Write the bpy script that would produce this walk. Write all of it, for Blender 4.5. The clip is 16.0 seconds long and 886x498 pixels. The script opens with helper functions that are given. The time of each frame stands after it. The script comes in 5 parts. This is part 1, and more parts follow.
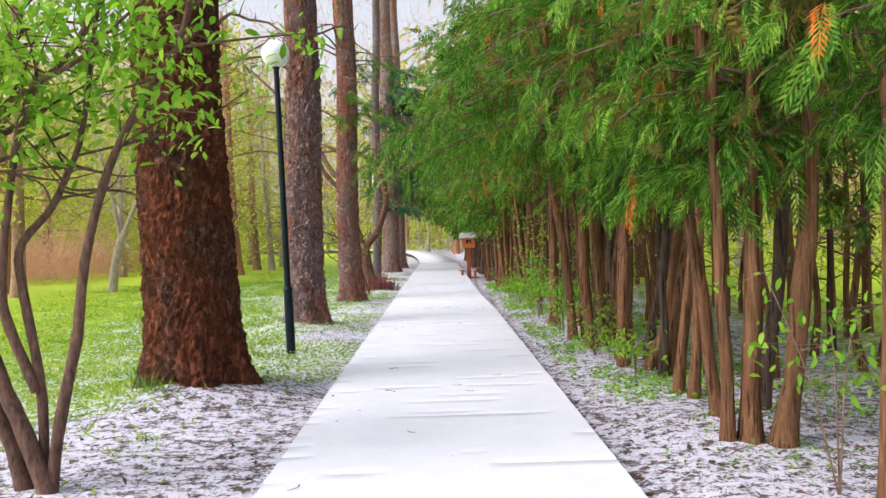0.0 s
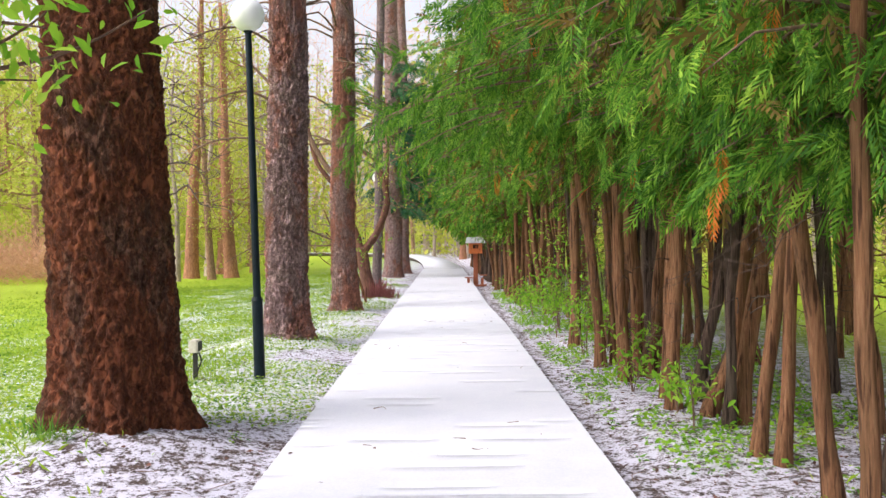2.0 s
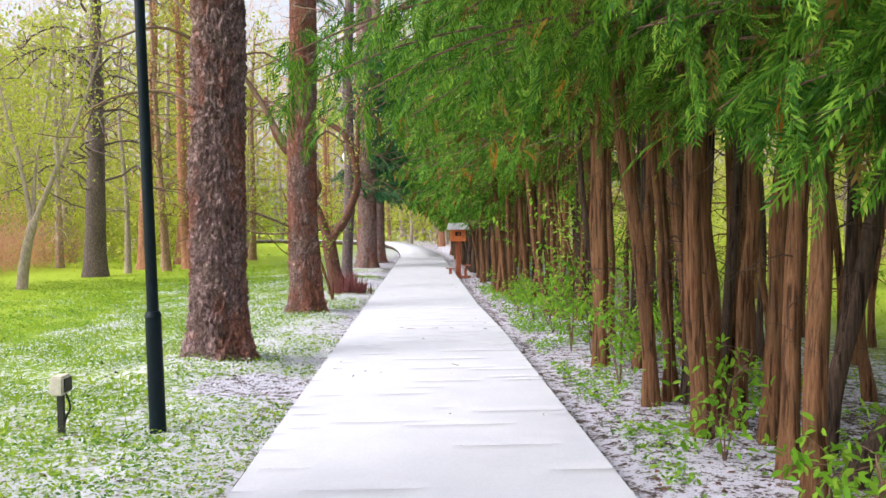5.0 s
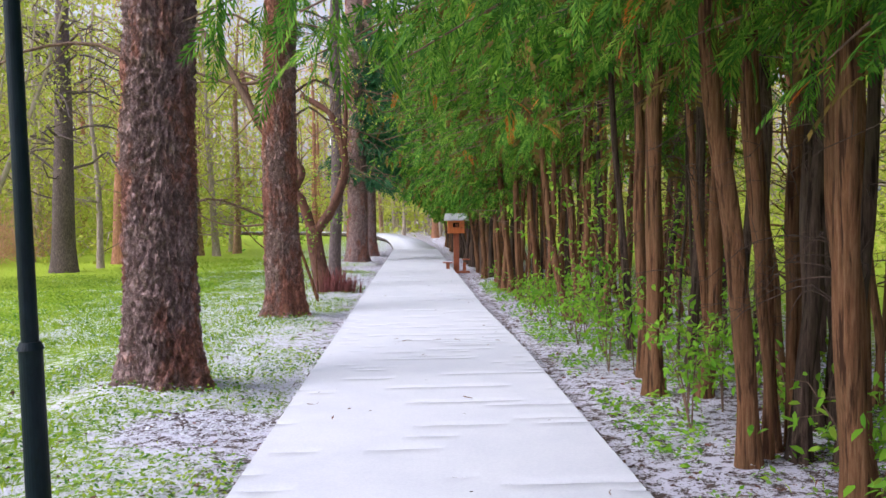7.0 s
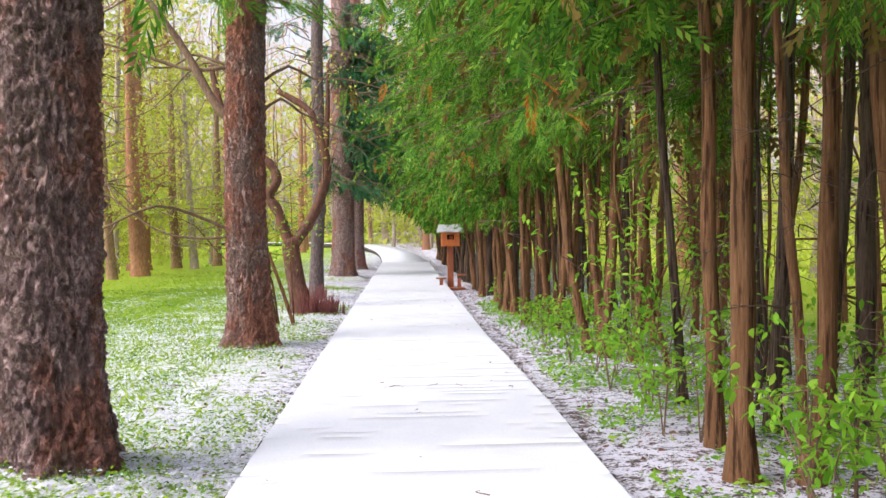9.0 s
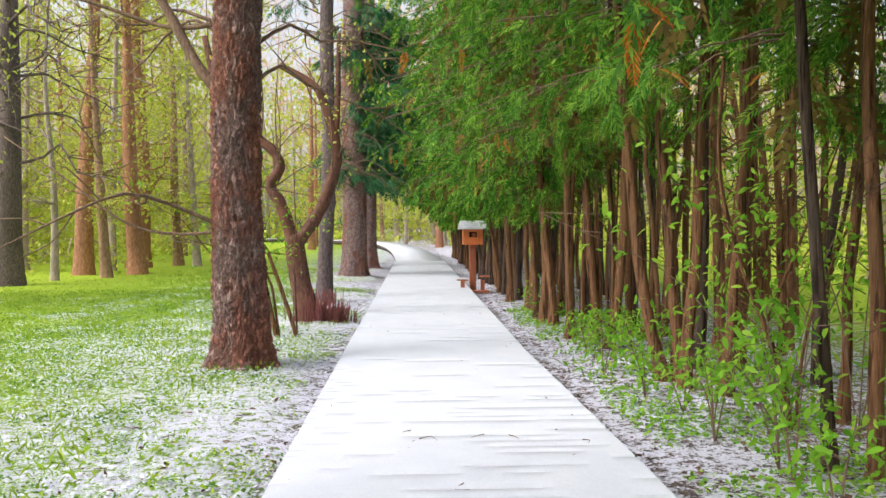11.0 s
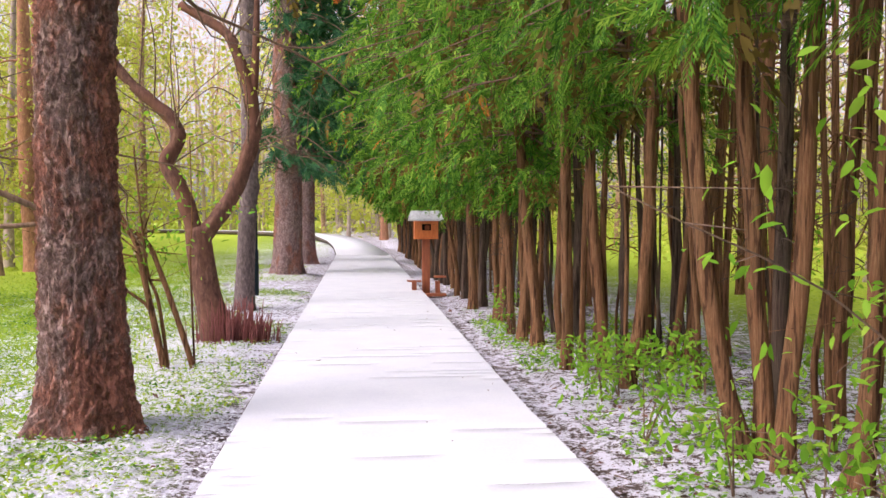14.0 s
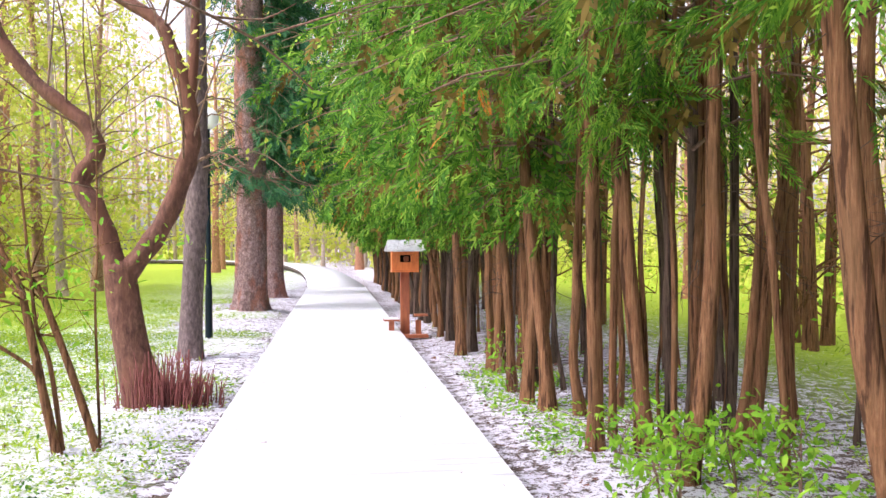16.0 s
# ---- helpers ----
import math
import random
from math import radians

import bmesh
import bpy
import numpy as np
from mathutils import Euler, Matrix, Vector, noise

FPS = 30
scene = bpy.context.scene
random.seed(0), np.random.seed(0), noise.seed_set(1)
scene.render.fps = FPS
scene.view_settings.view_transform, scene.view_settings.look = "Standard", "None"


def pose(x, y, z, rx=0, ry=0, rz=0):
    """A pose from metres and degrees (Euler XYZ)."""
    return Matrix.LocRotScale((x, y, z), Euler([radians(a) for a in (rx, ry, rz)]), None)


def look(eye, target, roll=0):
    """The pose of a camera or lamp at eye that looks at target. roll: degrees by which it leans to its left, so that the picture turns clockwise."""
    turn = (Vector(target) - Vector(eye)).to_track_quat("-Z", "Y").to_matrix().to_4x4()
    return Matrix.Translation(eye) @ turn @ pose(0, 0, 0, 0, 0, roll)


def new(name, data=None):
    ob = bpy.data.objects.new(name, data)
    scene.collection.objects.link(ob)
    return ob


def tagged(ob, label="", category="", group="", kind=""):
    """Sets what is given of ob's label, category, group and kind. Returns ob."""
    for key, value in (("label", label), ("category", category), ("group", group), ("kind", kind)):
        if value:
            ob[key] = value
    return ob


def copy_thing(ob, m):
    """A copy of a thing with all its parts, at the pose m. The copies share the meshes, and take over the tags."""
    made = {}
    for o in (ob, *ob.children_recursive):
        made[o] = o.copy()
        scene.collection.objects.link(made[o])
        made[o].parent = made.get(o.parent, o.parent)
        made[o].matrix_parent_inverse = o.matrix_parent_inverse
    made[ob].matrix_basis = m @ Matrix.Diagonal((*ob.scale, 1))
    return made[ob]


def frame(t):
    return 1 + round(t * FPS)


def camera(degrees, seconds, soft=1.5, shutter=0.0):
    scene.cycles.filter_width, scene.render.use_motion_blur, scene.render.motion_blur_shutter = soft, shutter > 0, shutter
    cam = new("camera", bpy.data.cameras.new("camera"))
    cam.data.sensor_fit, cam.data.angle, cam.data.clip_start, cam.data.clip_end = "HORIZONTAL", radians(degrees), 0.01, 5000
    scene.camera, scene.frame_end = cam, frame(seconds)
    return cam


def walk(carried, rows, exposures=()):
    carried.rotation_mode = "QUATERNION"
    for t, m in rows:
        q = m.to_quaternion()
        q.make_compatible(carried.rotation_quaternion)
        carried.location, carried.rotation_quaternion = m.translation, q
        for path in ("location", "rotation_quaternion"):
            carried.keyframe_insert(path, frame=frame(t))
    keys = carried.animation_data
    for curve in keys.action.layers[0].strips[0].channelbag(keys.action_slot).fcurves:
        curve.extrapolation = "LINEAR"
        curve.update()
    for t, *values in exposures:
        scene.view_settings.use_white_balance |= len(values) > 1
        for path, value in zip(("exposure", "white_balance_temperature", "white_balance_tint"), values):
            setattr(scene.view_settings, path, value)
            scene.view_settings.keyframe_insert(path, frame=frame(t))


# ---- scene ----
cam = camera(54.7, 16.0)
METRES, EYE, TILT, LEAN, TURN = 16.3, 1.5, 0.0, 0.0, -0.3
ROWS = [
    (0.0, 0.0, 0.0, 0.0, -0.02, -0.81, 1.69),
    (0.5, 0.001, 0.0311, 0.0003, -0.61, -0.91, 1.04),
    (1.0, 0.0021, 0.0619, -0.0003, -0.38, -1.04, 0.47),
    (1.5, 0.0011, 0.0936, 0.0004, -0.26, -0.37, 0.55),
    (2.0, 0.0021, 0.1239, -0.001, 0.41, -0.48, 0.63),
    (2.5, -0.0006, 0.1545, -0.0012, 0.11, -1.17, 0.73),
    (3.0, -0.0035, 0.1844, -0.0014, -0.27, -1.76, 1.01),
    (3.5, -0.0041, 0.2149, -0.0009, -0.59, -1.71, 1.01),
    (4.0, -0.0037, 0.2456, -0.0003, -1.08, -1.26, 1.03),
    (4.5, -0.0023, 0.2772, -0.0004, -1.1, -1.29, 0.84),
    (7.0, -0.008, 0.4354, -0.0011, -1.67, -2.01, 0.94),
    (7.5, -0.0085, 0.4676, -0.0007, -2.53, -1.47, 1.08),
    (8.0, -0.0089, 0.4979, 0.0006, -2.49, -0.07, 0.97),
    (8.5, -0.0099, 0.5288, 0.0003, -2.88, 0.72, 0.85),
    (9.0, -0.0089, 0.5613, -0.0001, -2.33, -1.29, 0.74),
    (11.5, -0.021, 0.7179, -0.0017, -1.62, -1.58, 0.37),
    (12.0, -0.0206, 0.7487, -0.0024, -4.06, -2.05, 0.38),
    (12.5, -0.0214, 0.7799, -0.0022, -4.29, -1.25, 0.45),
    (13.0, -0.0196, 0.8121, -0.0024, -4.72, -1.38, 0.32),
    (13.5, -0.0187, 0.8432, -0.0022, -4.85, -1.99, -0.24),
    (14.0, -0.0194, 0.874, -0.0016, -5.39, -2.03, 0.12),
    (14.5, -0.0179, 0.9046, 0.0, -5.65, -1.85, 0.1),
    (15.0, -0.0159, 0.9364, 0.001, -6.39, -0.23, 0.4),
    (15.5, -0.0126, 0.9675, 0.0008, -6.58, -0.19, 0.27),
    (16.0, -0.0125, 0.9982, 0.0005, -6.96, -0.16, 0.38),
]
# seconds, stops, kelvin, tint
EXPOSURES = [(0.0, 0.83, 6290, 13), (1.5, 0.82, 6390, 15), (2.0, 1.0, 6390, 16), (3.5, 1.03, 6390, 13), (4.0, 1.24, 6440, 13), (4.5, 1.1, 6390, 13), (7.0, 0.66, 5890, 17), (8.0, 1.24, 6240, 14), (9.0, 1.08, 6240, 14), (11.5, 0.9, 6340, 8), (12.5, 1.1, 6390, 15), (14.0, 1.0, 6440, 23), (14.5, 1.3, 6440, 24), (15.0, 1.35, 6490, 21), (16.0, 1.53, 6190, 21)]
walk(cam, [(t, pose(0, 0, EYE, TILT, LEAN, TURN) @ pose(METRES * x, METRES * y, METRES * z, 90 + pitch, roll, yaw)) for t, x, y, z, yaw, pitch, roll in ROWS], EXPOSURES)

# ---- world, sun, exposure ----
SUN_EL, SUN_AZ = 47, 250
world = bpy.data.worlds.new("world")
scene.world = world
world.use_nodes = True
wn, wl = world.node_tree.nodes, world.node_tree.links
sky = wn.new("ShaderNodeTexSky")
sky.sky_type, sky.sun_disc = "NISHITA", False
sky.sun_elevation, sky.sun_rotation = radians(SUN_EL), radians(SUN_AZ)
sky.air_density, sky.dust_density = 1.0, 4.0
grey = wn.new("ShaderNodeHueSaturation")
grey.inputs["Saturation"].default_value = 0.3
wl.new(sky.outputs[0], grey.inputs["Color"])
wl.new(grey.outputs[0], wn["Background"].inputs[0])
wn["Background"].inputs[1].default_value = 0.15
sun = new("sun", bpy.data.lights.new("sun", "SUN"))
sun.data.energy, sun.data.angle, sun.data.color = 0.85, radians(30), (1.0, 0.95, 0.88)
a, e = radians(SUN_AZ), radians(SUN_EL)
sun.matrix_world = look((math.sin(a) * math.cos(e) * 60, math.cos(a) * math.cos(e) * 60, math.sin(e) * 60), (0, 0, 0))


# ---- materials ----
def nodes_of(name):
    m = bpy.data.materials.new(name)
    m.use_nodes = True
    t = m.node_tree
    return m, t, t.nodes, t.links, t.nodes["Principled BSDF"]


def ramp(t, fac, stops):
    r = t.nodes.new("ShaderNodeValToRGB")
    el = r.color_ramp.elements
    while len(el) < len(stops):
        el.new(0.5)
    for k, (p, c) in zip(el, stops):
        k.position, k.color = p, (*c, 1)
    t.links.new(fac, r.inputs[0])
    return r.outputs[0]


def coords(t, scale):
    g = t.nodes.new("ShaderNodeTexCoord")
    m = t.nodes.new("ShaderNodeMapping")
    m.inputs["Scale"].default_value = scale
    t.links.new(g.outputs["Object"], m.inputs["Vector"])
    return m.outputs[0]


def noise_of(t, vec, scale, detail=4, rough=0.6):
    n = t.nodes.new("ShaderNodeTexNoise")
    n.inputs["Scale"].default_value, n.inputs["Detail"].default_value, n.inputs["Roughness"].default_value = scale, detail, rough
    t.links.new(vec, n.inputs["Vector"])
    return n.outputs[0]


def mixed(t, fac, one, two, blend="MIX"):
    m = t.nodes.new("ShaderNodeMix")
    m.data_type, m.blend_type = "RGBA", blend
    for sock, v in ((m.inputs[0], fac), (m.inputs[6], one), (m.inputs[7], two)):
        if isinstance(v, (int, float)):
            sock.default_value = v
        elif isinstance(v, tuple):
            sock.default_value = (*v, 1)
        else:
            t.links.new(v, sock)
    return m.outputs[2]


def maths(t, op, one, two=0.0):
    m = t.nodes.new("ShaderNodeMath")
    m.operation = op
    for sock, v in zip(m.inputs, (one, two)):
        if isinstance(v, (int, float)):
            sock.default_value = v
        else:
            t.links.new(v, sock)
    return m.outputs[0]


def bumped(t, bsdf, height, strength, dist):
    b = t.nodes.new("ShaderNodeBump")
    b.inputs["Strength"].default_value, b.inputs["Distance"].default_value = strength, dist
    t.links.new(height, b.inputs["Height"])
    t.links.new(b.outputs[0], bsdf.inputs["Normal"])


def grained(name, stops, scale, stretch=(1, 1, 1), rough=0.85, bump=0.6, dist=0.01, coarse=0.3, metal=0.0, tint=None):
    """A surface with a fine grain and broad stains; tint is a second colour that comes through in patches."""
    m, t, n, l, b = nodes_of(name)
    v = coords(t, stretch)
    fine = noise_of(t, v, scale, 6, 0.65)
    col = ramp(t, fine, stops)
    broad = noise_of(t, v, scale * coarse * 0.3, 3, 0.5)
    if tint:
        col = mixed(t, ramp(t, broad, ((0.42, (0, 0, 0)), (0.62, (1, 1, 1)))), col, tint)
    else:
        col = mixed(t, 0.5, col, ramp(t, broad, ((0.3, (0.35, 0.35, 0.35)), (0.7, (0.9, 0.9, 0.9)))), "OVERLAY")
    l.new(col, b.inputs["Base Color"])
    b.inputs["Roughness"].default_value, b.inputs["Metallic"].default_value = rough, metal
    bumped(t, b, fine, bump, dist)
    return m


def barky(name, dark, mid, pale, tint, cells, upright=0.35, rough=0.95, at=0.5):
    """Bark broken into upright scales: seams of dark inner bark with furrow shade painted in, pale weathered faces,
    patches of another colour.
    """
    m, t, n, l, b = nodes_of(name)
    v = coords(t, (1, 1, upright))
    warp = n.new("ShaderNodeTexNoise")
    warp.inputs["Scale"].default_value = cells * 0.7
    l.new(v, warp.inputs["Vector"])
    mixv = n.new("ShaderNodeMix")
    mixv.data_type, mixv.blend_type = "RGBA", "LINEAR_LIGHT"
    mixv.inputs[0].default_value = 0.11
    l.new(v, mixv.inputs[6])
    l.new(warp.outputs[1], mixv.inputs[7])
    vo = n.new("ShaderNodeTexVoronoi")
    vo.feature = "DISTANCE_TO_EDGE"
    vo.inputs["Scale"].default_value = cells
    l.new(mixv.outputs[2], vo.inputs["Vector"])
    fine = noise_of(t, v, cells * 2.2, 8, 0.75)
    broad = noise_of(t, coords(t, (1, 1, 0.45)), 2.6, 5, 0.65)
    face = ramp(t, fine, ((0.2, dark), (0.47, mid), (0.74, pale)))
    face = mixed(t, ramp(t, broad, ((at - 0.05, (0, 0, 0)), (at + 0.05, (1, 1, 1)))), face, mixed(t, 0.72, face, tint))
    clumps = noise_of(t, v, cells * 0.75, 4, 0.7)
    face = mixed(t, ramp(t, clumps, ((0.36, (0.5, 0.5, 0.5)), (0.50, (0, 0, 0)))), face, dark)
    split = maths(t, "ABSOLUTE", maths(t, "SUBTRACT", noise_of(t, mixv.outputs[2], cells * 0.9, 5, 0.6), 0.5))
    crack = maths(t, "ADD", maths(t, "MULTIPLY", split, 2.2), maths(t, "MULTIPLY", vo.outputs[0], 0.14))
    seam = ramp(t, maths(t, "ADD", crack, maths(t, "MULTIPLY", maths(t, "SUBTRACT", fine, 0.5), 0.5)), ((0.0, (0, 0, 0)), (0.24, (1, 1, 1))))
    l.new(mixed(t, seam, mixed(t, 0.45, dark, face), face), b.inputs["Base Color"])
    b.inputs["Roughness"].default_value = rough
    b.inputs["Specular IOR Level"].default_value = 0.2
    bumped(t, b, maths(t, "ADD", maths(t, "MULTIPLY", seam, 0.7), maths(t, "MULTIPLY", fine, 0.7)), 1.0, 0.03)
    return m


def stringy(name, dark, mid, pale, stain):
    """Thuja bark: long upright fibres, dark splits between them and broad weathered patches."""
    m, t, n, l, b = nodes_of(name)
    fibre = noise_of(t, coords(t, (1, 1, 0.05)), 75, 6, 0.75)
    split = noise_of(t, coords(t, (1, 1, 0.07)), 30, 4, 0.6)
    patch = noise_of(t, coords(t, (1, 1, 0.35)), 5, 5, 0.7)
    col = ramp(t, fibre, ((0.25, dark), (0.48, mid), (0.72, pale)))
    col = mixed(t, ramp(t, patch, ((0.40, (0, 0, 0)), (0.62, (0.85, 0.85, 0.85)))), col, mixed(t, 0.35, stain, col))
    col = mixed(t, ramp(t, split, ((0.38, (0.9, 0.9, 0.9)), (0.47, (0, 0, 0)))), col, dark)
    l.new(col, b.inputs["Base Color"])
    b.inputs["Roughness"].default_value = 0.95
    b.inputs["Specular IOR Level"].default_value = 0.15
    bumped(t, b, maths(t, "ADD", maths(t, "MULTIPLY", fibre, 0.6), maths(t, "MULTIPLY", split, 1.0)), 1.0, 0.02)
    return m


def leafy(name, stops, through_light=0.35, rough=0.5):
    """Leaves: each island has its own colour, and light passes through them."""
    m, t, n, l, b = nodes_of(name)
    g = n.new("ShaderNodeNewGeometry")
    patch = noise_of(t, coords(t, (1, 1, 1)), 1.3, 3, 0.6)
    f = maths(t, "ADD", maths(t, "MULTIPLY", g.outputs["Random Per Island"], 0.6), maths(t, "MULTIPLY", maths(t, "SUBTRACT", patch, 0.3), 1.0))
    col = ramp(t, f, stops)
    l.new(col, b.inputs["Base Color"])
    b.inputs["Roughness"].default_value = rough
    b.inputs["Specular IOR Level"].default_value = 0.12
    tr = n.new("ShaderNodeBsdfTranslucent")
    l.new(col, tr.inputs[0])
    mx = n.new("ShaderNodeMixShader")
    mx.inputs[0].default_value = through_light
    l.new(b.outputs[0], mx.inputs[1])
    l.new(tr.outputs[0], mx.inputs[2])
    l.new(mx.outputs[0], n["Material Output"].inputs[0])
    return m


def snow_material():
    m, t, n, l, b = nodes_of("snow")
    v = coords(t, (1, 1, 1))
    fine = noise_of(t, v, 60, 5, 0.7)
    broad = noise_of(t, v, 2.2, 4, 0.6)
    col = mixed(t, 0.5, ramp(t, broad, ((0.35, (0.60, 0.61, 0.69)), (0.6, (0.70, 0.70, 0.76)))), ramp(t, fine, ((0.3, (0.58, 0.59, 0.66)), (0.6, (0.72, 0.72, 0.77)))))
    l.new(col, b.inputs["Base Color"])
    b.inputs["Roughness"].default_value = 0.7
    bumped(t, b, fine, 0.35, 0.006)
    return m


def ground_material():
    """Grass, dead leaves and a thin torn cover of snow, thickest beside the boardwalk and under the hedge."""
    m, t, n, l, b = nodes_of("ground")
    v = coords(t, (1, 1, 1))
    sep = n.new("ShaderNodeSeparateXYZ")
    l.new(v, sep.inputs[0])
    fine = noise_of(t, v, 38, 6, 0.75)
    mid = noise_of(t, v, 9, 5, 0.7)
    broad = noise_of(t, v, 0.55, 4, 0.6)
    grass = mixed(t, ramp(t, broad, ((0.38, (0, 0, 0)), (0.62, (1, 1, 1)))), ramp(t, mid, ((0.3, (0.10, 0.20, 0.012)), (0.55, (0.27, 0.42, 0.018)), (0.75, (0.43, 0.52, 0.04)))),
                  ramp(t, mid, ((0.3, (0.15, 0.27, 0.012)), (0.6, (0.37, 0.49, 0.02)), (0.8, (0.52, 0.52, 0.07)))))
    litter = ramp(t, fine, ((0.3, (0.02, 0.014, 0.012)), (0.5, (0.09, 0.06, 0.05)), (0.7, (0.22, 0.14, 0.12))))
    # how far from the boardwalk's middle line: the left lawn is greener, the right side is bare under the hedge
    left = n.new("ShaderNodeMapRange")
    left.inputs["From Min"].default_value, left.inputs["From Max"].default_value = -0.9, -1.7
    l.new(maths(t, "ADD", sep.outputs[0], maths(t, "MULTIPLY", maths(t, "SUBTRACT", broad, 0.5), 3.0)), left.inputs["Value"])
    right = n.new("ShaderNodeMapRange")
    right.inputs["From Min"].default_value, right.inputs["From Max"].default_value = 3.4, 6.2
    l.new(maths(t, "ADD", sep.outputs[0], maths(t, "MULTIPLY", maths(t, "SUBTRACT", broad, 0.5), 3.0)), right.inputs["Value"])
    bare = n.new("ShaderNodeAttribute")
    bare.attribute_name = "snowy"
    torn = maths(t, "ADD", bare.outputs["Fac"], maths(t, "MULTIPLY", maths(t, "SUBTRACT", mid, 0.5), 0.9))
    kept = n.new("ShaderNodeMapRange")
    kept.inputs["From Min"].default_value, kept.inputs["From Max"].default_value = 0.65, 0.35
    l.new(torn, kept.inputs["Value"])
    green = maths(t, "MAXIMUM", maths(t, "MULTIPLY", left.outputs[0], kept.outputs[0]), right.outputs[0])
    cover = maths(t, "ADD", maths(t, "MULTIPLY", mid, 0.62), maths(t, "MULTIPLY", fine, 0.55))
    far_l = n.new("ShaderNodeMapRange")
    far_l.inputs["From Min"].default_value, far_l.inputs["From Max"].default_value = -4.5, -11.0
    l.new(sep.outputs[0], far_l.inputs["Value"])
    far_r = n.new("ShaderNodeMapRange")
    far_r.inputs["From Min"].default_value, far_r.inputs["From Max"].default_value = 4.0, 8.0
    l.new(sep.outputs[0], far_r.inputs["Value"])
    # far lawns: another, brighter grass, with its sunlight put into the colour
    grass = mixed(t, maths(t, "MAXIMUM", far_l.outputs[0], far_r.outputs[0]), grass, ramp(t, mid, ((0.3, (0.22, 0.36, 0.012)), (0.6, (0.44, 0.56, 0.02)), (0.8, (0.60, 0.60, 0.06)))))
    soil = mixed(t, green, litter, grass)
    close = n.new("ShaderNodeMapRange")
    close.inputs["From Min"].default_value, close.inputs["From Max"].default_value = -4.2, -1.3
    l.new(sep.outputs[0], close.inputs["Value"])
    thin = maths(t, "ADD", maths(t, "MULTIPLY", green, maths(t, "SUBTRACT", 0.055, maths(t, "MULTIPLY", close.outputs[0], 0.085))), maths(t, "MULTIPLY", maths(t, "MAXIMUM", far_l.outputs[0], far_r.outputs[0]), 0.2))
    thin = maths(t, "SUBTRACT", thin, maths(t, "MULTIPLY", maths(t, "SUBTRACT", broad, 0.5), 0.12))
    # snow thinned along the right deck edge: bare soil and a painted shadow band
    strip = n.new("ShaderNodeMapRange")
    strip.inputs["From Min"].default_value, strip.inputs["From Max"].default_value = 1.34, 1.10
    l.new(maths(t, "ADD", sep.outputs[0], maths(t, "MULTIPLY", maths(t, "SUBTRACT", mid, 0.5), 0.5)), strip.inputs["Value"])
    # thinner snow below the hedge: its deeper shade put into the ground colour
    under = n.new("ShaderNodeMapRange")
    under.inputs["From Min"].default_value, under.inputs["From Max"].default_value = 1.8, 2.9
    l.new(sep.outputs[0], under.inputs["Value"])
    thin = maths(t, "ADD", thin, maths(t, "MULTIPLY", under.outputs[0], 0.035))
    on_right = maths(t, "GREATER_THAN", sep.outputs[0], 0.0)
    thin = maths(t, "ADD", thin, maths(t, "MULTIPLY", on_right, maths(t, "ADD", -0.012, maths(t, "MULTIPLY", strip.outputs[0], 0.03))))
    edge = ramp(t, maths(t, "SUBTRACT", cover, thin), ((0.535, (0, 0, 0)), (0.60, (1, 1, 1))))
    l.new(mixed(t, edge, soil, (0.69, 0.67, 0.78)), b.inputs["Base Color"])
    b.inputs["Roughness"].default_value = 0.9
    bumped(t, b, cover, 0.9, 0.03)
    return m


SNOW = snow_material()
GROUND = ground_material()
BOARD = grained("weathered_board", ((0.3, (0.03, 0.022, 0.02)), (0.7, (0.12, 0.085, 0.07))), 30, (0.12, 1, 1), 0.8, 0.5, 0.004)
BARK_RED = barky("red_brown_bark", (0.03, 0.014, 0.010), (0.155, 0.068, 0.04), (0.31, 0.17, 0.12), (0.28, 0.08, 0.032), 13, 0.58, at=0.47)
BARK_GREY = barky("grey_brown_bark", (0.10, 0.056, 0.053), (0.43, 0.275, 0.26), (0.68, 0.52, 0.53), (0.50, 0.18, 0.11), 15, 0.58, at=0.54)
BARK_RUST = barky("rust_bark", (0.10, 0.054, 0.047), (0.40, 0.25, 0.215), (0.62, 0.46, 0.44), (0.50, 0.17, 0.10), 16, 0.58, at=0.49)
BARK_WOOD = grained("warm_woodland_bark", ((0.25, (0.13, 0.07, 0.05)), (0.55, (0.34, 0.20, 0.13)), (0.8, (0.5, 0.33, 0.24))), 18, (1, 1, 0.4), 0.9, 0.6, 0.015)
BARK_PINE = grained("orange_pine_bark", ((0.25, (0.16, 0.072, 0.044)), (0.55, (0.37, 0.17, 0.10)), (0.8, (0.52, 0.30, 0.19))), 18, (1, 1, 0.4), 0.9, 0.6, 0.015)
BARK_THUJA = stringy("stringy_bark", (0.045, 0.02, 0.011), (0.205, 0.095, 0.046), (0.36, 0.20, 0.11), (0.125, 0.073, 0.036))
# darker stem bark; its share also stands for shade within the hedge
BARK_DARK = stringy("dark_stringy_bark", (0.02, 0.013, 0.01), (0.088, 0.056, 0.042), (0.19, 0.13, 0.095), (0.07, 0.058, 0.042))
BARK_PALE = grained("pale_bark", ((0.25, (0.20, 0.15, 0.13)), (0.55, (0.42, 0.33, 0.29)), (0.8, (0.56, 0.46, 0.42))), 18, (1, 1, 0.4), 0.9, 0.5, 0.01)
BARK_ASH = grained("ash_brown_bark", ((0.3, (0.05, 0.035, 0.034)), (0.55, (0.14, 0.10, 0.10)), (0.8, (0.25, 0.19, 0.19))), 30, (1, 1, 0.4), 0.95, 0.6, 0.01)
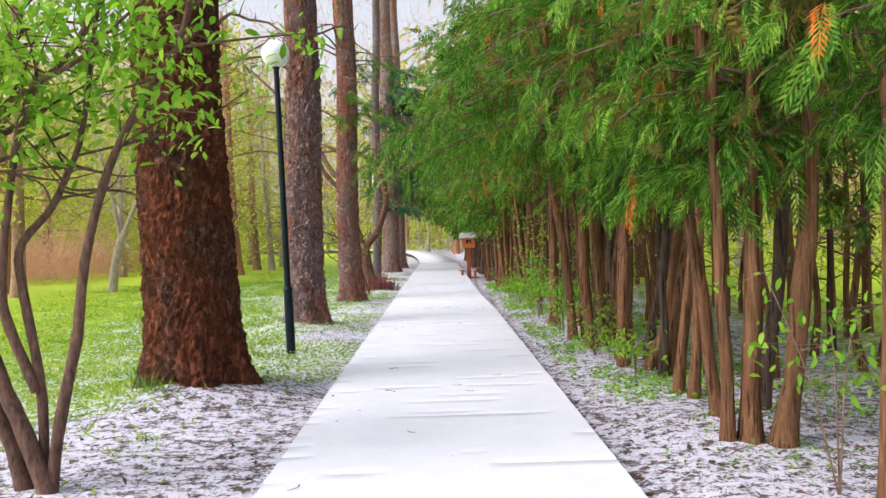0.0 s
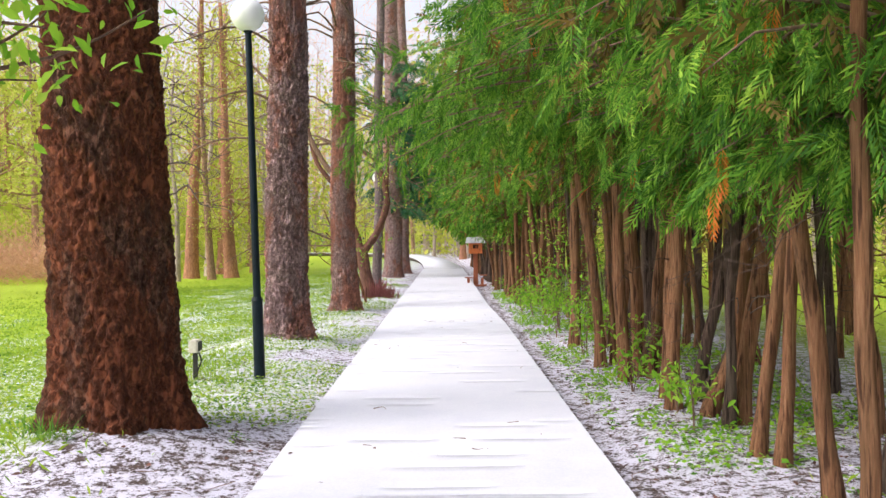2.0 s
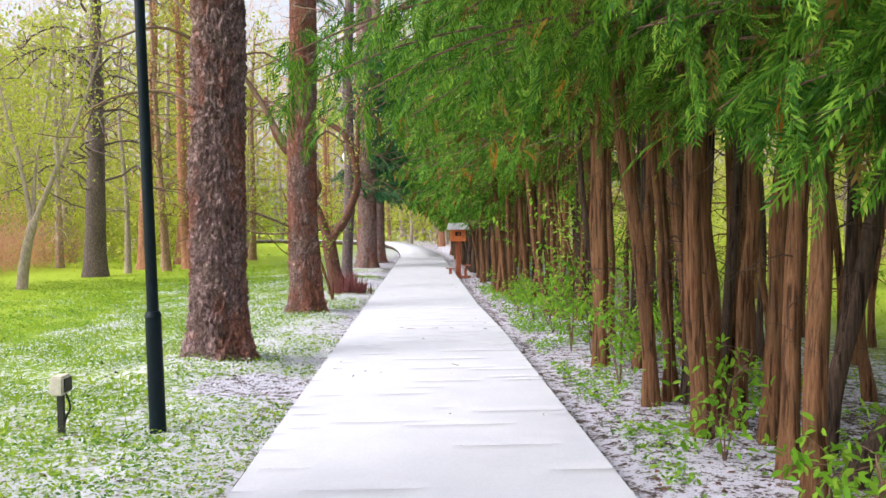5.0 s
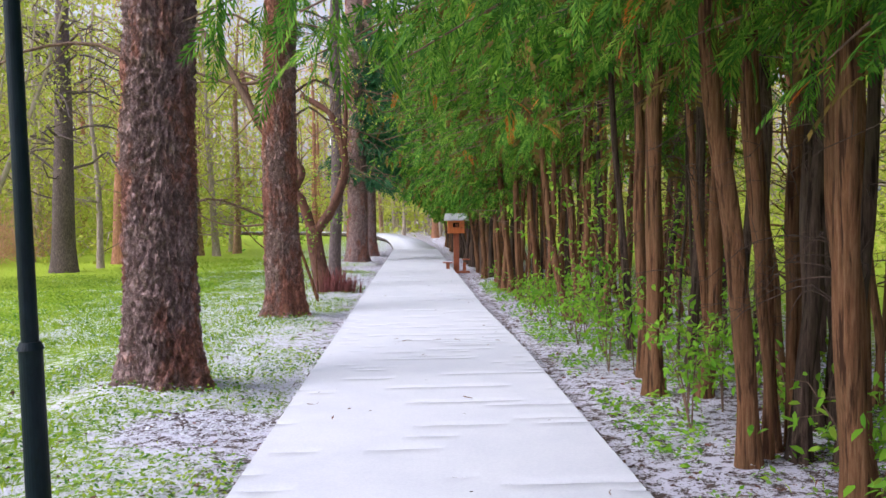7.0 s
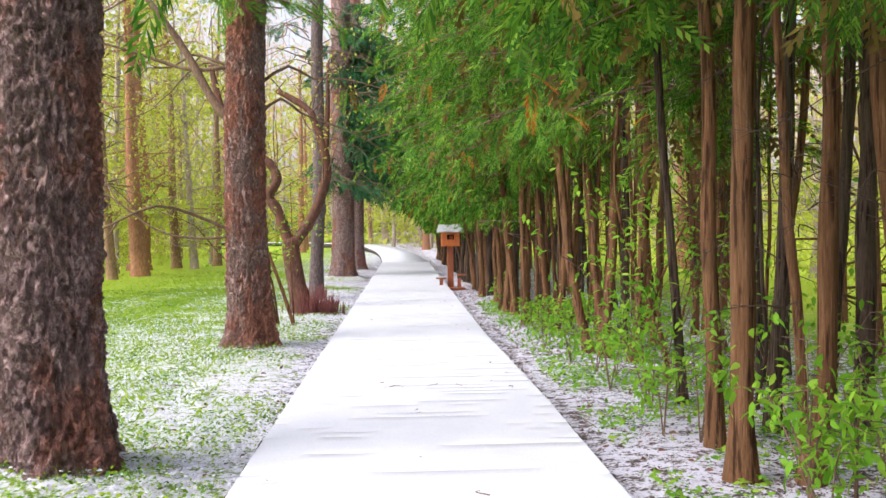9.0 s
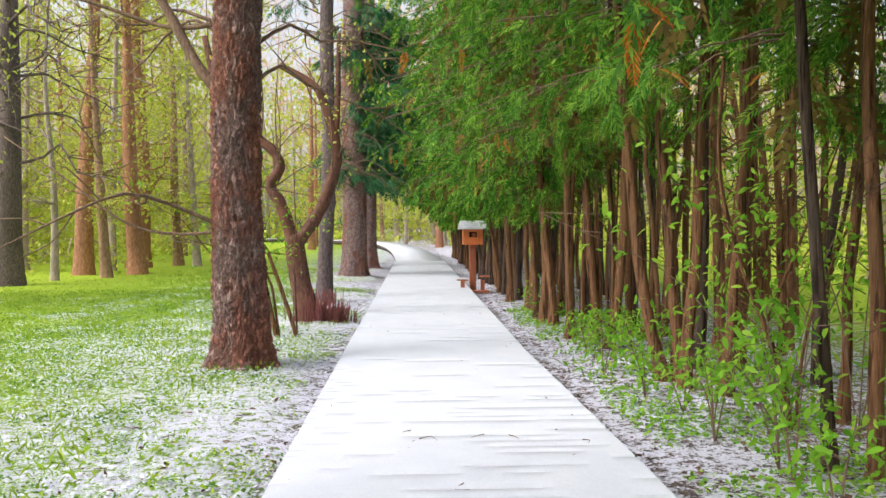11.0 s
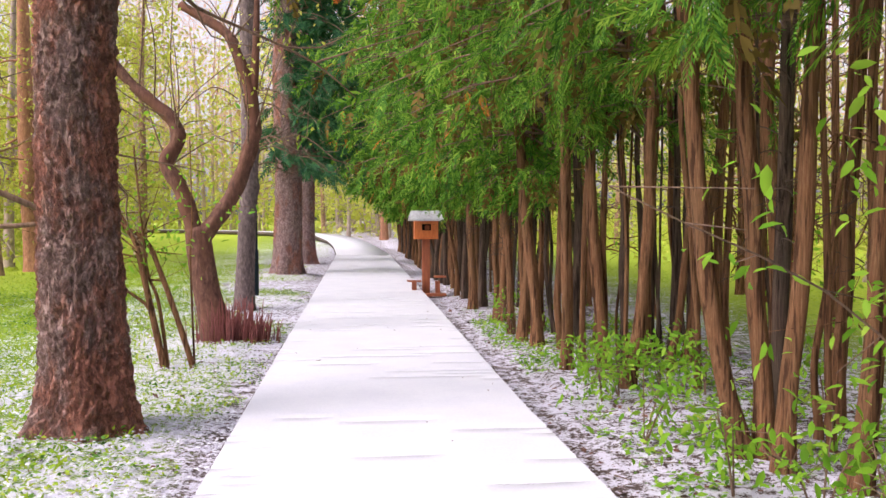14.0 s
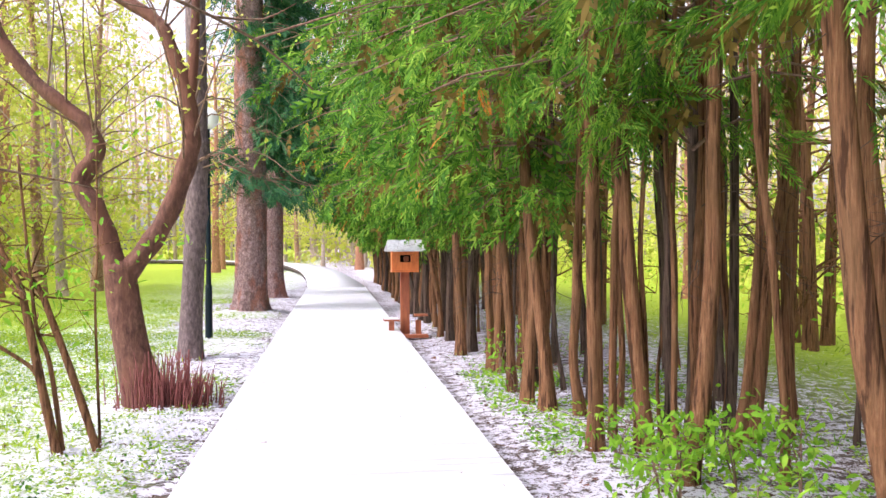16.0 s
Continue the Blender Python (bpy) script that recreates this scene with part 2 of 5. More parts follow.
TWIG = grained("twig_bark", ((0.3, (0.08, 0.045, 0.03)), (0.7, (0.24, 0.15, 0.10))), 40, (1, 1, 0.3), 0.9, 0.4, 0.004)
BARK_FORK = grained("red_brown_smooth_bark", ((0.3, (0.04, 0.017, 0.013)), (0.52, (0.13, 0.058, 0.04)), (0.75, (0.26, 0.14, 0.10))), 26, (1, 1, 0.35), 0.95, 0.9, 0.014, tint=(0.15, 0.06, 0.036))
BARK_BUSH = grained("dark_bush_bark", ((0.3, (0.035, 0.017, 0.012)), (0.55, (0.12, 0.062, 0.042)), (0.8, (0.23, 0.14, 0.10))), 34, (1, 1, 0.3), 0.9, 0.7, 0.006)
TWIG_DRY = grained("dry_twig_bark", ((0.3, (0.03, 0.018, 0.013)), (0.7, (0.11, 0.068, 0.048))), 40, (1, 1, 0.3), 0.95, 0.4, 0.004)
SHOOT = grained("red_shoot_bark", ((0.3, (0.10, 0.025, 0.025)), (0.7, (0.25, 0.08, 0.07))), 40, (1, 1, 0.3), 0.8, 0.3, 0.004)
FROND = leafy("thuja_frond", ((0.0, (0.02, 0.068, 0.017)), (0.34, (0.06, 0.175, 0.02)), (0.62, (0.145, 0.33, 0.03)), (0.88, (0.33, 0.51, 0.06))), 0.42, 0.6)
OLIVE = leafy("old_thuja_frond", ((0.0, (0.07, 0.05, 0.014)), (0.5, (0.17, 0.125, 0.03)), (1.0, (0.30, 0.19, 0.05))), 0.35, 0.7)
FIR = leafy("fir_frond", ((0.0, (0.012, 0.05, 0.03)), (0.4, (0.03, 0.12, 0.05)), (0.9, (0.09, 0.22, 0.08))), 0.25)
DEAD = leafy("dead_frond", ((0.0, (0.40, 0.09, 0.015)), (0.5, (0.75, 0.21, 0.03)), (1.0, (0.8, 0.36, 0.1))), 0.4)
LEAF = leafy("spring_leaf", ((0.0, (0.09, 0.27, 0.02)), (0.5, (0.25, 0.50, 0.035)), (1.0, (0.46, 0.62, 0.08))), 0.5)
LEAF_YELLOW = leafy("young_yellow_leaf", ((0.0, (0.30, 0.40, 0.05)), (0.5, (0.55, 0.60, 0.09)), (1.0, (0.75, 0.68, 0.22))), 0.5)
GRASS = leafy("grass_blade", ((0.0, (0.12, 0.25, 0.014)), (0.5, (0.33, 0.50, 0.025)), (1.0, (0.50, 0.54, 0.09))), 0.4)
HERB = leafy("herb_leaf", ((0.0, (0.035, 0.11, 0.02)), (0.5, (0.12, 0.28, 0.035)), (1.0, (0.32, 0.47, 0.07))), 0.3)
LITTER = leafy("fallen_leaf", ((0.0, (0.03, 0.017, 0.015)), (0.5, (0.12, 0.068, 0.05)), (1.0, (0.30, 0.14, 0.11))), 0.1, 0.8)
RUST_TWIG = leafy("bare_reddish_twigs", ((0.0, (0.52, 0.27, 0.18)), (0.6, (0.74, 0.43, 0.30)), (1.0, (0.76, 0.54, 0.38))), 0.4, 0.8)
ORANGE_WOOD = grained("orange_stained_wood", ((0.3, (0.42, 0.10, 0.025)), (0.7, (0.66, 0.20, 0.05))), 22, (1, 1, 0.2), 0.6, 0.3, 0.003)
BROWN_WOOD = grained("brown_stained_wood", ((0.3, (0.20, 0.055, 0.025)), (0.7, (0.36, 0.11, 0.045))), 22, (1, 1, 0.2), 0.7, 0.3, 0.003)
GREEN_STEEL = grained("dark_green_steel", ((0.3, (0.003, 0.008, 0.013)), (0.7, (0.007, 0.016, 0.024))), 30, (1, 1, 0.4), 0.45, 0.15, 0.002)
GREEN_STEEL.node_tree.nodes["Principled BSDF"].inputs["Specular IOR Level"].default_value = 0.2
BLACK = grained("black_plastic", ((0.3, (0.015, 0.014, 0.013)), (0.7, (0.04, 0.035, 0.03))), 40, (1, 1, 1), 0.6, 0.2, 0.002)
BEIGE = grained("beige_plastic", ((0.3, (0.55, 0.50, 0.40)), (0.7, (0.72, 0.67, 0.56))), 30, (1, 1, 1), 0.5, 0.2, 0.002)
GLOBE = grained("white_opal_glass", ((0.3, (0.90, 0.90, 0.90)), (0.7, (0.95, 0.95, 0.95))), 8, (1, 1, 1), 0.25, 0.02, 0.001)
TIN = grained("grey_roof_sheet", ((0.3, (0.36, 0.37, 0.40)), (0.7, (0.62, 0.62, 0.66))), 20, (1, 1, 1), 0.5, 0.2, 0.002)
BOX_SHADE = grained("box_shade", ((0.3, (0.01, 0.008, 0.007)), (0.7, (0.03, 0.02, 0.015))), 20, (1, 1, 1), 0.9, 0.2, 0.002)

rng = np.random.default_rng(7)


# ---- mesh helpers ----
def mesh_of(name, V, Q, smooth=False):
    """A mesh from vertices and quads (or triangles)."""
    V, Q = np.asarray(V, dtype=np.float32), np.asarray(Q, dtype=np.int32)
    me = bpy.data.meshes.new(name)
    k = Q.shape[1]
    me.vertices.add(len(V))
    me.vertices.foreach_set("co", V.ravel())
    me.loops.add(Q.size)
    me.loops.foreach_set("vertex_index", Q.ravel())
    me.polygons.add(len(Q))
    me.polygons.foreach_set("loop_start", np.arange(0, Q.size, k, dtype=np.int32))
    if smooth:
        me.polygons.foreach_set("use_smooth", np.ones(len(Q), dtype=bool))
    me.update(calc_edges=True)
    me.validate()
    return me


def part_of(name, V, Q, material, parent=None, label="", smooth=False):
    me = mesh_of(name, V, Q, smooth)
    me.materials.append(material)
    ob = new(name, me)
    if parent:
        ob.parent = parent
    return tagged(ob, label)


def part(name, bm, material, parent=None, label="", smooth=False):
    """Links a bmesh as one mesh object under a thing."""
    me = bpy.data.meshes.new(name)
    bm.to_mesh(me)
    bm.free()
    me.materials.append(material)
    if smooth:
        for p in me.polygons:
            p.use_smooth = True
    ob = new(name, me)
    if parent:
        ob.parent = parent
    return tagged(ob, label)


def thing(name, place, label, category, group="", kind=""):
    ob = new(name)
    ob.location = place
    return tagged(ob, label, category, group, kind)


def joined(pieces):
    Vs, Qs, n = [], [], 0
    for V, Q in pieces:
        Vs.append(V)
        Qs.append(np.asarray(Q) + n)
        n += len(V)
    return np.concatenate(Vs), np.concatenate(Qs)


def tube(points, radii, seg=8, lobes=0.0, closed=True):
    """A round bar along points, with its radius at each; lobes makes it fluted. Quads alone (caps fold to a point)."""
    P = np.asarray(points, dtype=float)
    R = np.broadcast_to(np.asarray(radii, dtype=float), (len(P),))
    T = np.gradient(P, axis=0)
    T /= np.linalg.norm(T, axis=1)[:, None] + 1e-9
    ref = np.where(np.abs(T[:, 2:3]) < 0.9, np.array([[0, 0, 1.0]]), np.array([[1.0, 0, 0]]))
    if np.abs(T[:, 2]).mean() > 0.6:
        ref = np.tile([[1.0, 0, 0]], (len(P), 1))
    A = np.cross(T, ref)
    A /= np.linalg.norm(A, axis=1)[:, None] + 1e-9
    B = np.cross(T, A)
    th = np.linspace(0, 2 * np.pi, seg, endpoint=False)
    wind = P[:, 2:3]
    flute = 1 + lobes * (np.sin(th[None] * 3 + P[0, 0] * 9 + wind * 0.7) + 0.6 * np.sin(th[None] * 5 + P[0, 1] * 7 - wind * 1.1) + 0.5 * np.sin(th[None] * 2 + wind * 4.3)) if lobes else np.ones((1, seg))
    V = P[:, None] + (R[:, None] * flute)[:, :, None] * (np.cos(th)[None, :, None] * A[:, None] + np.sin(th)[None, :, None] * B[:, None])
    V = V.reshape(-1, 3)
    i = np.arange(len(P) - 1)[:, None] * seg
    j = np.arange(seg)[None]
    j2 = (j + 1) % seg
    Q = np.stack([i + j, i + j2, i + seg + j2, i + seg + j], axis=-1).reshape(-1, 4)
    if closed:
        n = len(V)
        V = np.concatenate([V, P[-1:] + T[-1:] * R[-1] * 0.4])
        top = (len(P) - 1) * seg
        k = np.arange(0, seg - seg % 2, 2)
        cap = np.stack([top + k, top + k + 1, top + (k + 2) % seg, np.full(len(k), n)], axis=-1)
        Q = np.concatenate([Q, cap])
    return V, Q


def bent(points, n):
    """A smooth line through a few points (Catmull-Rom)."""
    P = np.asarray(points, dtype=float)
    P = np.concatenate([2 * P[:1] - P[1:2], P, 2 * P[-1:] - P[-2:-1]])
    u = np.linspace(0, len(P) - 3 - 1e-6, n)
    k = u.astype(int)
    f = (u - k)[:, None]
    a0, a1, a2, a3 = P[k], P[k + 1], P[k + 2], P[k + 3]
    return 0.5 * (2 * a1 + (a2 - a0) * f + (2 * a0 - 5 * a1 + 4 * a2 - a3) * f ** 2 + (3 * a1 - a0 - 3 * a2 + a3) * f ** 3)


def frames_from(D, roll):
    """Turns with x along D and a random roll about it."""
    D = D / (np.linalg.norm(D, axis=1)[:, None] + 1e-9)
    up = np.where(np.abs(D[:, 2:3]) < 0.95, np.array([[0, 0, 1.0]]), np.array([[0, 1.0, 0]]))
    Y = np.cross(up, D)
    Y /= np.linalg.norm(Y, axis=1)[:, None] + 1e-9
    Z = np.cross(D, Y)
    c, s = np.cos(roll)[:, None], np.sin(roll)[:, None]
    return np.stack([D, c * Y + s * Z, -s * Y + c * Z], axis=2)


def scattered(template, places, D, sizes, roll):
    """Many copies of a small template (vertices, quads), joined."""
    V, Q = template
    M = frames_from(D, roll)
    W = np.einsum("nij,vj->nvi", M, V) * np.asarray(sizes)[:, None, None] + places[:, None]
    n = len(places)
    return W.reshape(-1, 3), (Q[None] + (np.arange(n) * len(V))[:, None, None]).reshape(-1, Q.shape[1])


def blade(p, q, w, z0, z1, nrm):
    """A thin rhombic leaflet from p to q in the x-y plane."""
    p, q = np.array(p), np.array(q)
    d = q - p
    s = np.array([-d[1], d[0]]) / (np.linalg.norm(d) + 1e-9) * w
    m = p + d * 0.45
    zm = z0 * 0.55 + z1 * 0.45
    return [[*p, z0], [*(m + s), zm + nrm], [*q, z1], [*(m - s), zm + nrm]]


def frond_template(pairs, droop=0.3, width=0.36, leaf=0.028):
    """A flat fern-like spray of a thuja, 1 long, along x."""
    V = []
    sag = lambda x: -droop * x * x
    for a, b in ((0.0, 0.5), (0.45, 1.0)):
        V += blade((a, 0), (b, 0), leaf * 0.7, sag(a), sag(b), 0.0)
    for i in range(pairs):
        x = 0.08 + 0.86 * i / pairs
        ln = width * (1.05 - 0.75 * x) * (0.8 + 0.4 * ((i * 37) % 10) / 10)
        for s in (1, -1):
            xe, ye = x + ln * 0.78, s * ln * 0.62
            V += blade((x + 0.02 * s, 0), (xe, ye), leaf, sag(x), sag(xe) - 0.05 * ln, 0.008)
            if pairs > 6 and ln > 0.2:
                xm, ym = x + ln * 0.38, s * ln * 0.30
                V += blade((xm, ym), (xm + ln * 0.5, ym + s * ln * 0.06), leaf * 0.85, sag(xm), sag(xm + ln * 0.5) - 0.02, 0.004)
    V = np.array(V)
    return V, np.arange(len(V)).reshape(-1, 4)


FROND_FINE, FROND_MID, FROND_FAR = frond_template(11, 0.5, 0.34, 0.017), frond_template(6, 0.4, leaf=0.038), frond_template(4, leaf=0.07)
LEAF_SHAPE = (np.array([[0, 0, 0], [0.45, 0.28, 0.05], [1, 0, -0.06], [0.45, -0.28, 0.05]]), np.array([[0, 1, 2, 3]]))
FOLDED_LEAF = (np.array([[0, 0, 0], [0.28, 0.19, 0.07], [0.66, 0.17, 0.03], [1, 0, -0.12], [0.66, -0.17, 0.03], [0.28, -0.19, 0.07], [0.55, 0, -0.03]]), np.array([[0, 6, 2, 1], [0, 5, 4, 6], [6, 4, 3, 2]]))


def unit(n):
    D = rng.normal(size=(n, 3))
    return D / np.linalg.norm(D, axis=1)[:, None]


def box_bm(size, at=(0, 0, 0), bevel=0.0):
    bm = bmesh.new()
    bmesh.ops.create_cube(bm, size=1)
    bmesh.ops.scale(bm, vec=size, verts=bm.verts)
    bmesh.ops.translate(bm, vec=at, verts=bm.verts)
    if bevel:
        bmesh.ops.bevel(bm, geom=list(bm.edges), offset=bevel, segments=2, affect="EDGES")
    return bm


def rod_bm(r1, r2, z1, z2, seg=20, at=(0, 0)):
    bm = bmesh.new()
    bmesh.ops.create_cone(bm, cap_ends=True, segments=seg, radius1=r1, radius2=r2, depth=z2 - z1)
    bmesh.ops.translate(bm, vec=(*at, (z1 + z2) / 2), verts=bm.verts)
    return bm


# ---- the ground ----
MOUNDS = [(-2.55, 8.3, 0.85, 0.20), (-2.35, 14.3, 0.75, 0.16), (-2.12, 20.25, 0.7, 0.07), (-2.02, 36.5, 0.9, 0.1), (2.2, 6.3, 0.7, 0.06), (2.2, 9.5, 0.7, 0.05), (2.4, 22.3, 0.8, 0.05)]


def height(x, y):
    h = 0.03 * noise.noise((x * 0.7, y * 0.7, 0.3)) + 0.018 * noise.noise((x * 2.9, y * 2.9, 4.1)) + 0.007 * noise.noise((x * 9, y * 9, 2.2))
    for mx, my, r, k in MOUNDS:
        h += k * math.exp(-((x - mx) ** 2 + (y - my) ** 2) / (r * r))
    near = min(1.0, max(0.0, (abs(x) - 1.1) / 0.5))
    far = min(1.0, max(0.0, (abs(x) - 12) / 20))
    return (h if abs(x) > 30 or y > 50 else h * near - 0.03 * (1 - near)) * (1 - far) + far * 0.05


SNOWY = [(-2.3, 5.6, 2.3), (-1.3, 8.0, 1.2), (-1.7, 13.2, 0.6), (-1.6, 28.0, 0.9), (-1.9, 33.5, 1.3), (-1.8, 38.5, 1.8), (-1.6, 44.0, 1.8)]


def snowy(x, y):
    """How much of the green the snow hides at a place: most before the tall trees and beside the boards."""
    s = sum(math.exp(-(((x - a) / r) ** 2 + ((y - c) / r) ** 2) ** 2) for a, c, r in SNOWY)
    if x < 0:
        s += 0.34 * min(1.0, max(0.0, (y - 15.5) / 4.0)) * min(1.0, max(0.0, (6.0 + x) / 2.5))
    return min(1.0, s + 0.5 * math.exp(-((x + 1.05) / 0.35) ** 2))


def spread(lo, hi, step, reach):
    inner = np.arange(lo, hi + 1e-6, step)
    out, d = [], step
    while sum(out) < reach:
        d *= 1.25
        out.append(d)
    o = np.cumsum(out)
    return np.concatenate([lo - o[::-1], inner, hi + o])


gx, gy = spread(-7, 6, 0.09, 600), spread(2, 34, 0.13, 600)
GV = np.array([(x, y, height(x, y)) for y in gy for x in gx])
gi = (np.arange(len(gy) - 1)[:, None] * len(gx) + np.arange(len(gx) - 1)[None]).reshape(-1)
ground = tagged(part_of("ground", GV, np.stack([gi, gi + 1, gi + 1 + len(gx), gi + len(gx)], axis=1), GROUND, smooth=True),
       "grass and leaf litter under thin patchy snow", "ground", kind="structure")
ground.data.attributes.new("snowy", "FLOAT", "POINT").data.foreach_set("value", np.array([snowy(p[0], p[1]) for p in GV], dtype=np.float32))


# ---- trees beside the path, with furrowed bark ----
def big_trunk(h, r0, r1, flare, lean, dense, seg, plate, amp):
    """A tapered trunk whose bark is broken into upright plates; flare widens the foot into root ridges."""
    zs = np.concatenate([np.arange(-0.25, dense, 0.025), np.linspace(dense, h, 24)])
    th = np.linspace(0, 2 * np.pi, seg, endpoint=False)
    V = []
    ph = lean[0] * 10 + r0 * 31
    knots = [(rng.uniform(0.8, dense), rng.uniform(0, 6.28)) for _ in range(9)]
    for z in zs:
        k = max(0.0, z) / h
        r = r0 + (r1 - r0) * k ** 0.8
        f = math.exp(-max(0.0, z) / 0.28)
        cx, cy = lean[0] * z + 0.03 * math.sin(z * 1.1 + ph), lean[1] * z + 0.03 * math.cos(z * 0.9 + ph)
        for a in th:
            root = 0.55 + 0.45 * math.sin(a * 5 + ph) + 0.3 * math.sin(a * 3 + 1 + ph)
            rr = r * (1 + 0.05 * noise.noise((math.cos(a) * 1.5, math.sin(a) * 1.5, z * 0.9 + ph))) + flare * f * root
            c, s = math.cos(a), math.sin(a)
            q = (c * r0 * plate + 0.9 * noise.noise((c * 3, s * 3, z * 3)), s * r0 * plate + ph, z * plate * 0.55 + 1.1 * noise.noise((c * 5, s * 5, z * 2.3)))
            d, _ = noise.voronoi(q)
            d1 = min(1.0, (d[1] - d[0]) * 2.2)
            rr += amp * 0.3 * (d1 - 0.6) - amp * 1.5 * abs(noise.noise((c * r0 * plate * 1.3, s * r0 * plate * 1.3 + ph, z * plate * 0.75))) + amp * 0.9 * noise.noise((c * r0 * plate * 3, s * r0 * plate * 3, z * plate * 1.7)) + amp * 0.4 + amp * 0.6 * noise.noise((c * r0 * plate * 0.8, s * r0 * plate * 0.8 + ph, z * plate * 0.3))
            for kz, ka in knots:
                da = (a - ka + math.pi) % (2 * math.pi) - math.pi
                u = ((z - kz) / 0.07) ** 2 + (da * r / 0.07) ** 2
                if u < 6:
                    rr += 0.035 * math.exp(-u) - 0.03 * math.exp(-u * 6)
            V.append((cx + rr * c, cy + rr * s, z))
    n = len(zs)
    i = np.arange(n - 1)[:, None] * seg
    j = np.arange(seg)[None]
    return np.array(V), np.stack([i + j, i + (j + 1) % seg, i + seg + (j + 1) % seg, i + seg + j], axis=-1).reshape(-1, 4)


def dead_branches(n, z0, z1, ln, r, side, at_r, twigs=5, fall=0.0):
    """Bare crooked branches with side twigs; side gives the middle azimuth and its spread."""
    every = []
    for _ in range(n):
        out = []
        az = side[0] + rng.normal() * side[1]
        z = rng.uniform(z0, z1)
        L = ln * rng.uniform(0.5, 1.2)
        d = np.array([math.cos(az), math.sin(az), 0])
        s = np.array([-d[1], d[0], 0])
        pts = [d * at_r * 0.8 + [0, 0, z]]
        for k in range(1, 6):
            pts.append(pts[0] + d * L * k / 5 + s * rng.normal() * 0.07 * L + np.array([0, 0, 0.12 * L * math.sin(k) - fall * L * (k / 5) ** 2 + rng.normal() * 0.03 * L]))
        line = bent(pts, 11)
        out.append(tube(line, np.linspace(r, r * 0.25, 11), 5))
        for _ in range(twigs):
            k = rng.integers(3, 10)
            e = line[k] + (d * rng.uniform(0.1, 0.5) + s * rng.normal() * 0.5 + np.array([0, 0, rng.normal() * 0.35])) * L * 0.4
            out.append(tube(bent([line[k], (line[k] + e) / 2 + rng.normal(size=3) * 0.04 * L, e], 5), np.linspace(r * 0.4, r * 0.12, 5), 4))
        every.append(joined(out))
    return every


def conifer(name, place, label, h, r0, r1, flare, lean, dense, seg, plate, amp, bark, branch_args):
    tree = thing(name, place, label, "tree", "tall trees along the path")
    part_of("trunk", *big_trunk(h, r0, r1, flare, lean, dense, seg, plate, amp), bark, tree, smooth=True)
    if branch_args:
        for piece in dead_branches(*branch_args):
            part_of("branch", *piece, TWIG, tree, smooth=True)
    return tree


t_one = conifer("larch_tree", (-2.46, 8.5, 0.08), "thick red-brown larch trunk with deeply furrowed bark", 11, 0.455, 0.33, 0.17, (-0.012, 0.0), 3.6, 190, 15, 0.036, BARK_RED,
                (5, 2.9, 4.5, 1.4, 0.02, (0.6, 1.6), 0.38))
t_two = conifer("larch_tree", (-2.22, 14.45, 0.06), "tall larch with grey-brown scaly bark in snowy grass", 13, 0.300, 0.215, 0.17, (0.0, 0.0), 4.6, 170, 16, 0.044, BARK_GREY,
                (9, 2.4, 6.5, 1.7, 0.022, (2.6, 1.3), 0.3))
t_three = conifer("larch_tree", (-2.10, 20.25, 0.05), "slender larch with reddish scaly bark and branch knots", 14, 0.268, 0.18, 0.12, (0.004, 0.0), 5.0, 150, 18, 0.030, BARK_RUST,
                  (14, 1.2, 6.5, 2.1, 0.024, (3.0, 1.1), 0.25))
thin = conifer("pine_tree", (-2.03, 28.2, 0.0), "thin straight grey conifer trunk with bare twigs", 13, 0.150, 0.11, 0.05, (0.02, 0.0), 4.0, 48, 24, 0.006, BARK_ASH,
               (22, 2.2, 6.5, 1.6, 0.014, (2.0, 2.2), 0.12))


def fir_boughs(n, z0, z1, ln, az_mid, az_wide, template, size, per, arch=0.1, sag=0.35):
    wood, spots, ways = [], [], []
    for _ in range(n):
        az = az_mid + rng.normal() * az_wide
        z = rng.uniform(z0, z1)
        L = ln * rng.uniform(0.6, 1.15)
        d = np.array([math.cos(az), math.sin(az), 0])
        pts = [np.array([0, 0, z]) + d * L * k + np.array([0, 0, arch * L * math.sin(k * 2.4) - sag * L * k * k]) for k in (0, 0.35, 0.7, 1.0)]
        line = bent(pts, 9)
        wood.append(tube(line, np.linspace(0.022, 0.006, 9), 4))
        for _ in range(per):
            u = rng.uniform(0.2, 1.0)
            k = min(8, int(u * 8))
            spots.append(line[k] + rng.normal(size=3) * (0.10, 0.10, 0.05))
            ways.append(d * rng.uniform(0.2, 1) + np.array([rng.normal() * 0.6, rng.normal() * 0.6, rng.uniform(-0.9, 0.05)]))
    spots, ways = np.array(spots), np.array(ways)
    return joined(wood), scattered(template, spots, ways, size * rng.uniform(0.6, 1.3, len(spots)), rng.normal(size=len(spots)) * 0.8)


LARCH_LIMBS = (([(0, 0, 2.75), (-0.35, 0, 3.05), (-0.75, 0.1, 3.75), (-1.05, 0.1, 4.2), (-1.6, 0.2, 4.9), (-2.3, 0.4, 5.6)], 0.065), ([(0, 0, 1.42), (-0.6, -0.1, 1.38), (-1.1, -0.2, 1.5), (-1.7, -0.2, 1.95), (-2.4, 0, 2.4)], 0.018),
               ([(0, 0, 3.6), (-0.7, 0.1, 3.55), (-1.5, 0.1, 3.8), (-2.6, 0, 4.1)], 0.03))
for line, r in LARCH_LIMBS:
    q = bent(line, 26)
    part_of("limb", *tube(q, np.linspace(r, r * 0.4, 26) * (1 + 0.06 * np.sin(np.arange(26) * 1.7)), 8), TWIG, t_three, smooth=True)
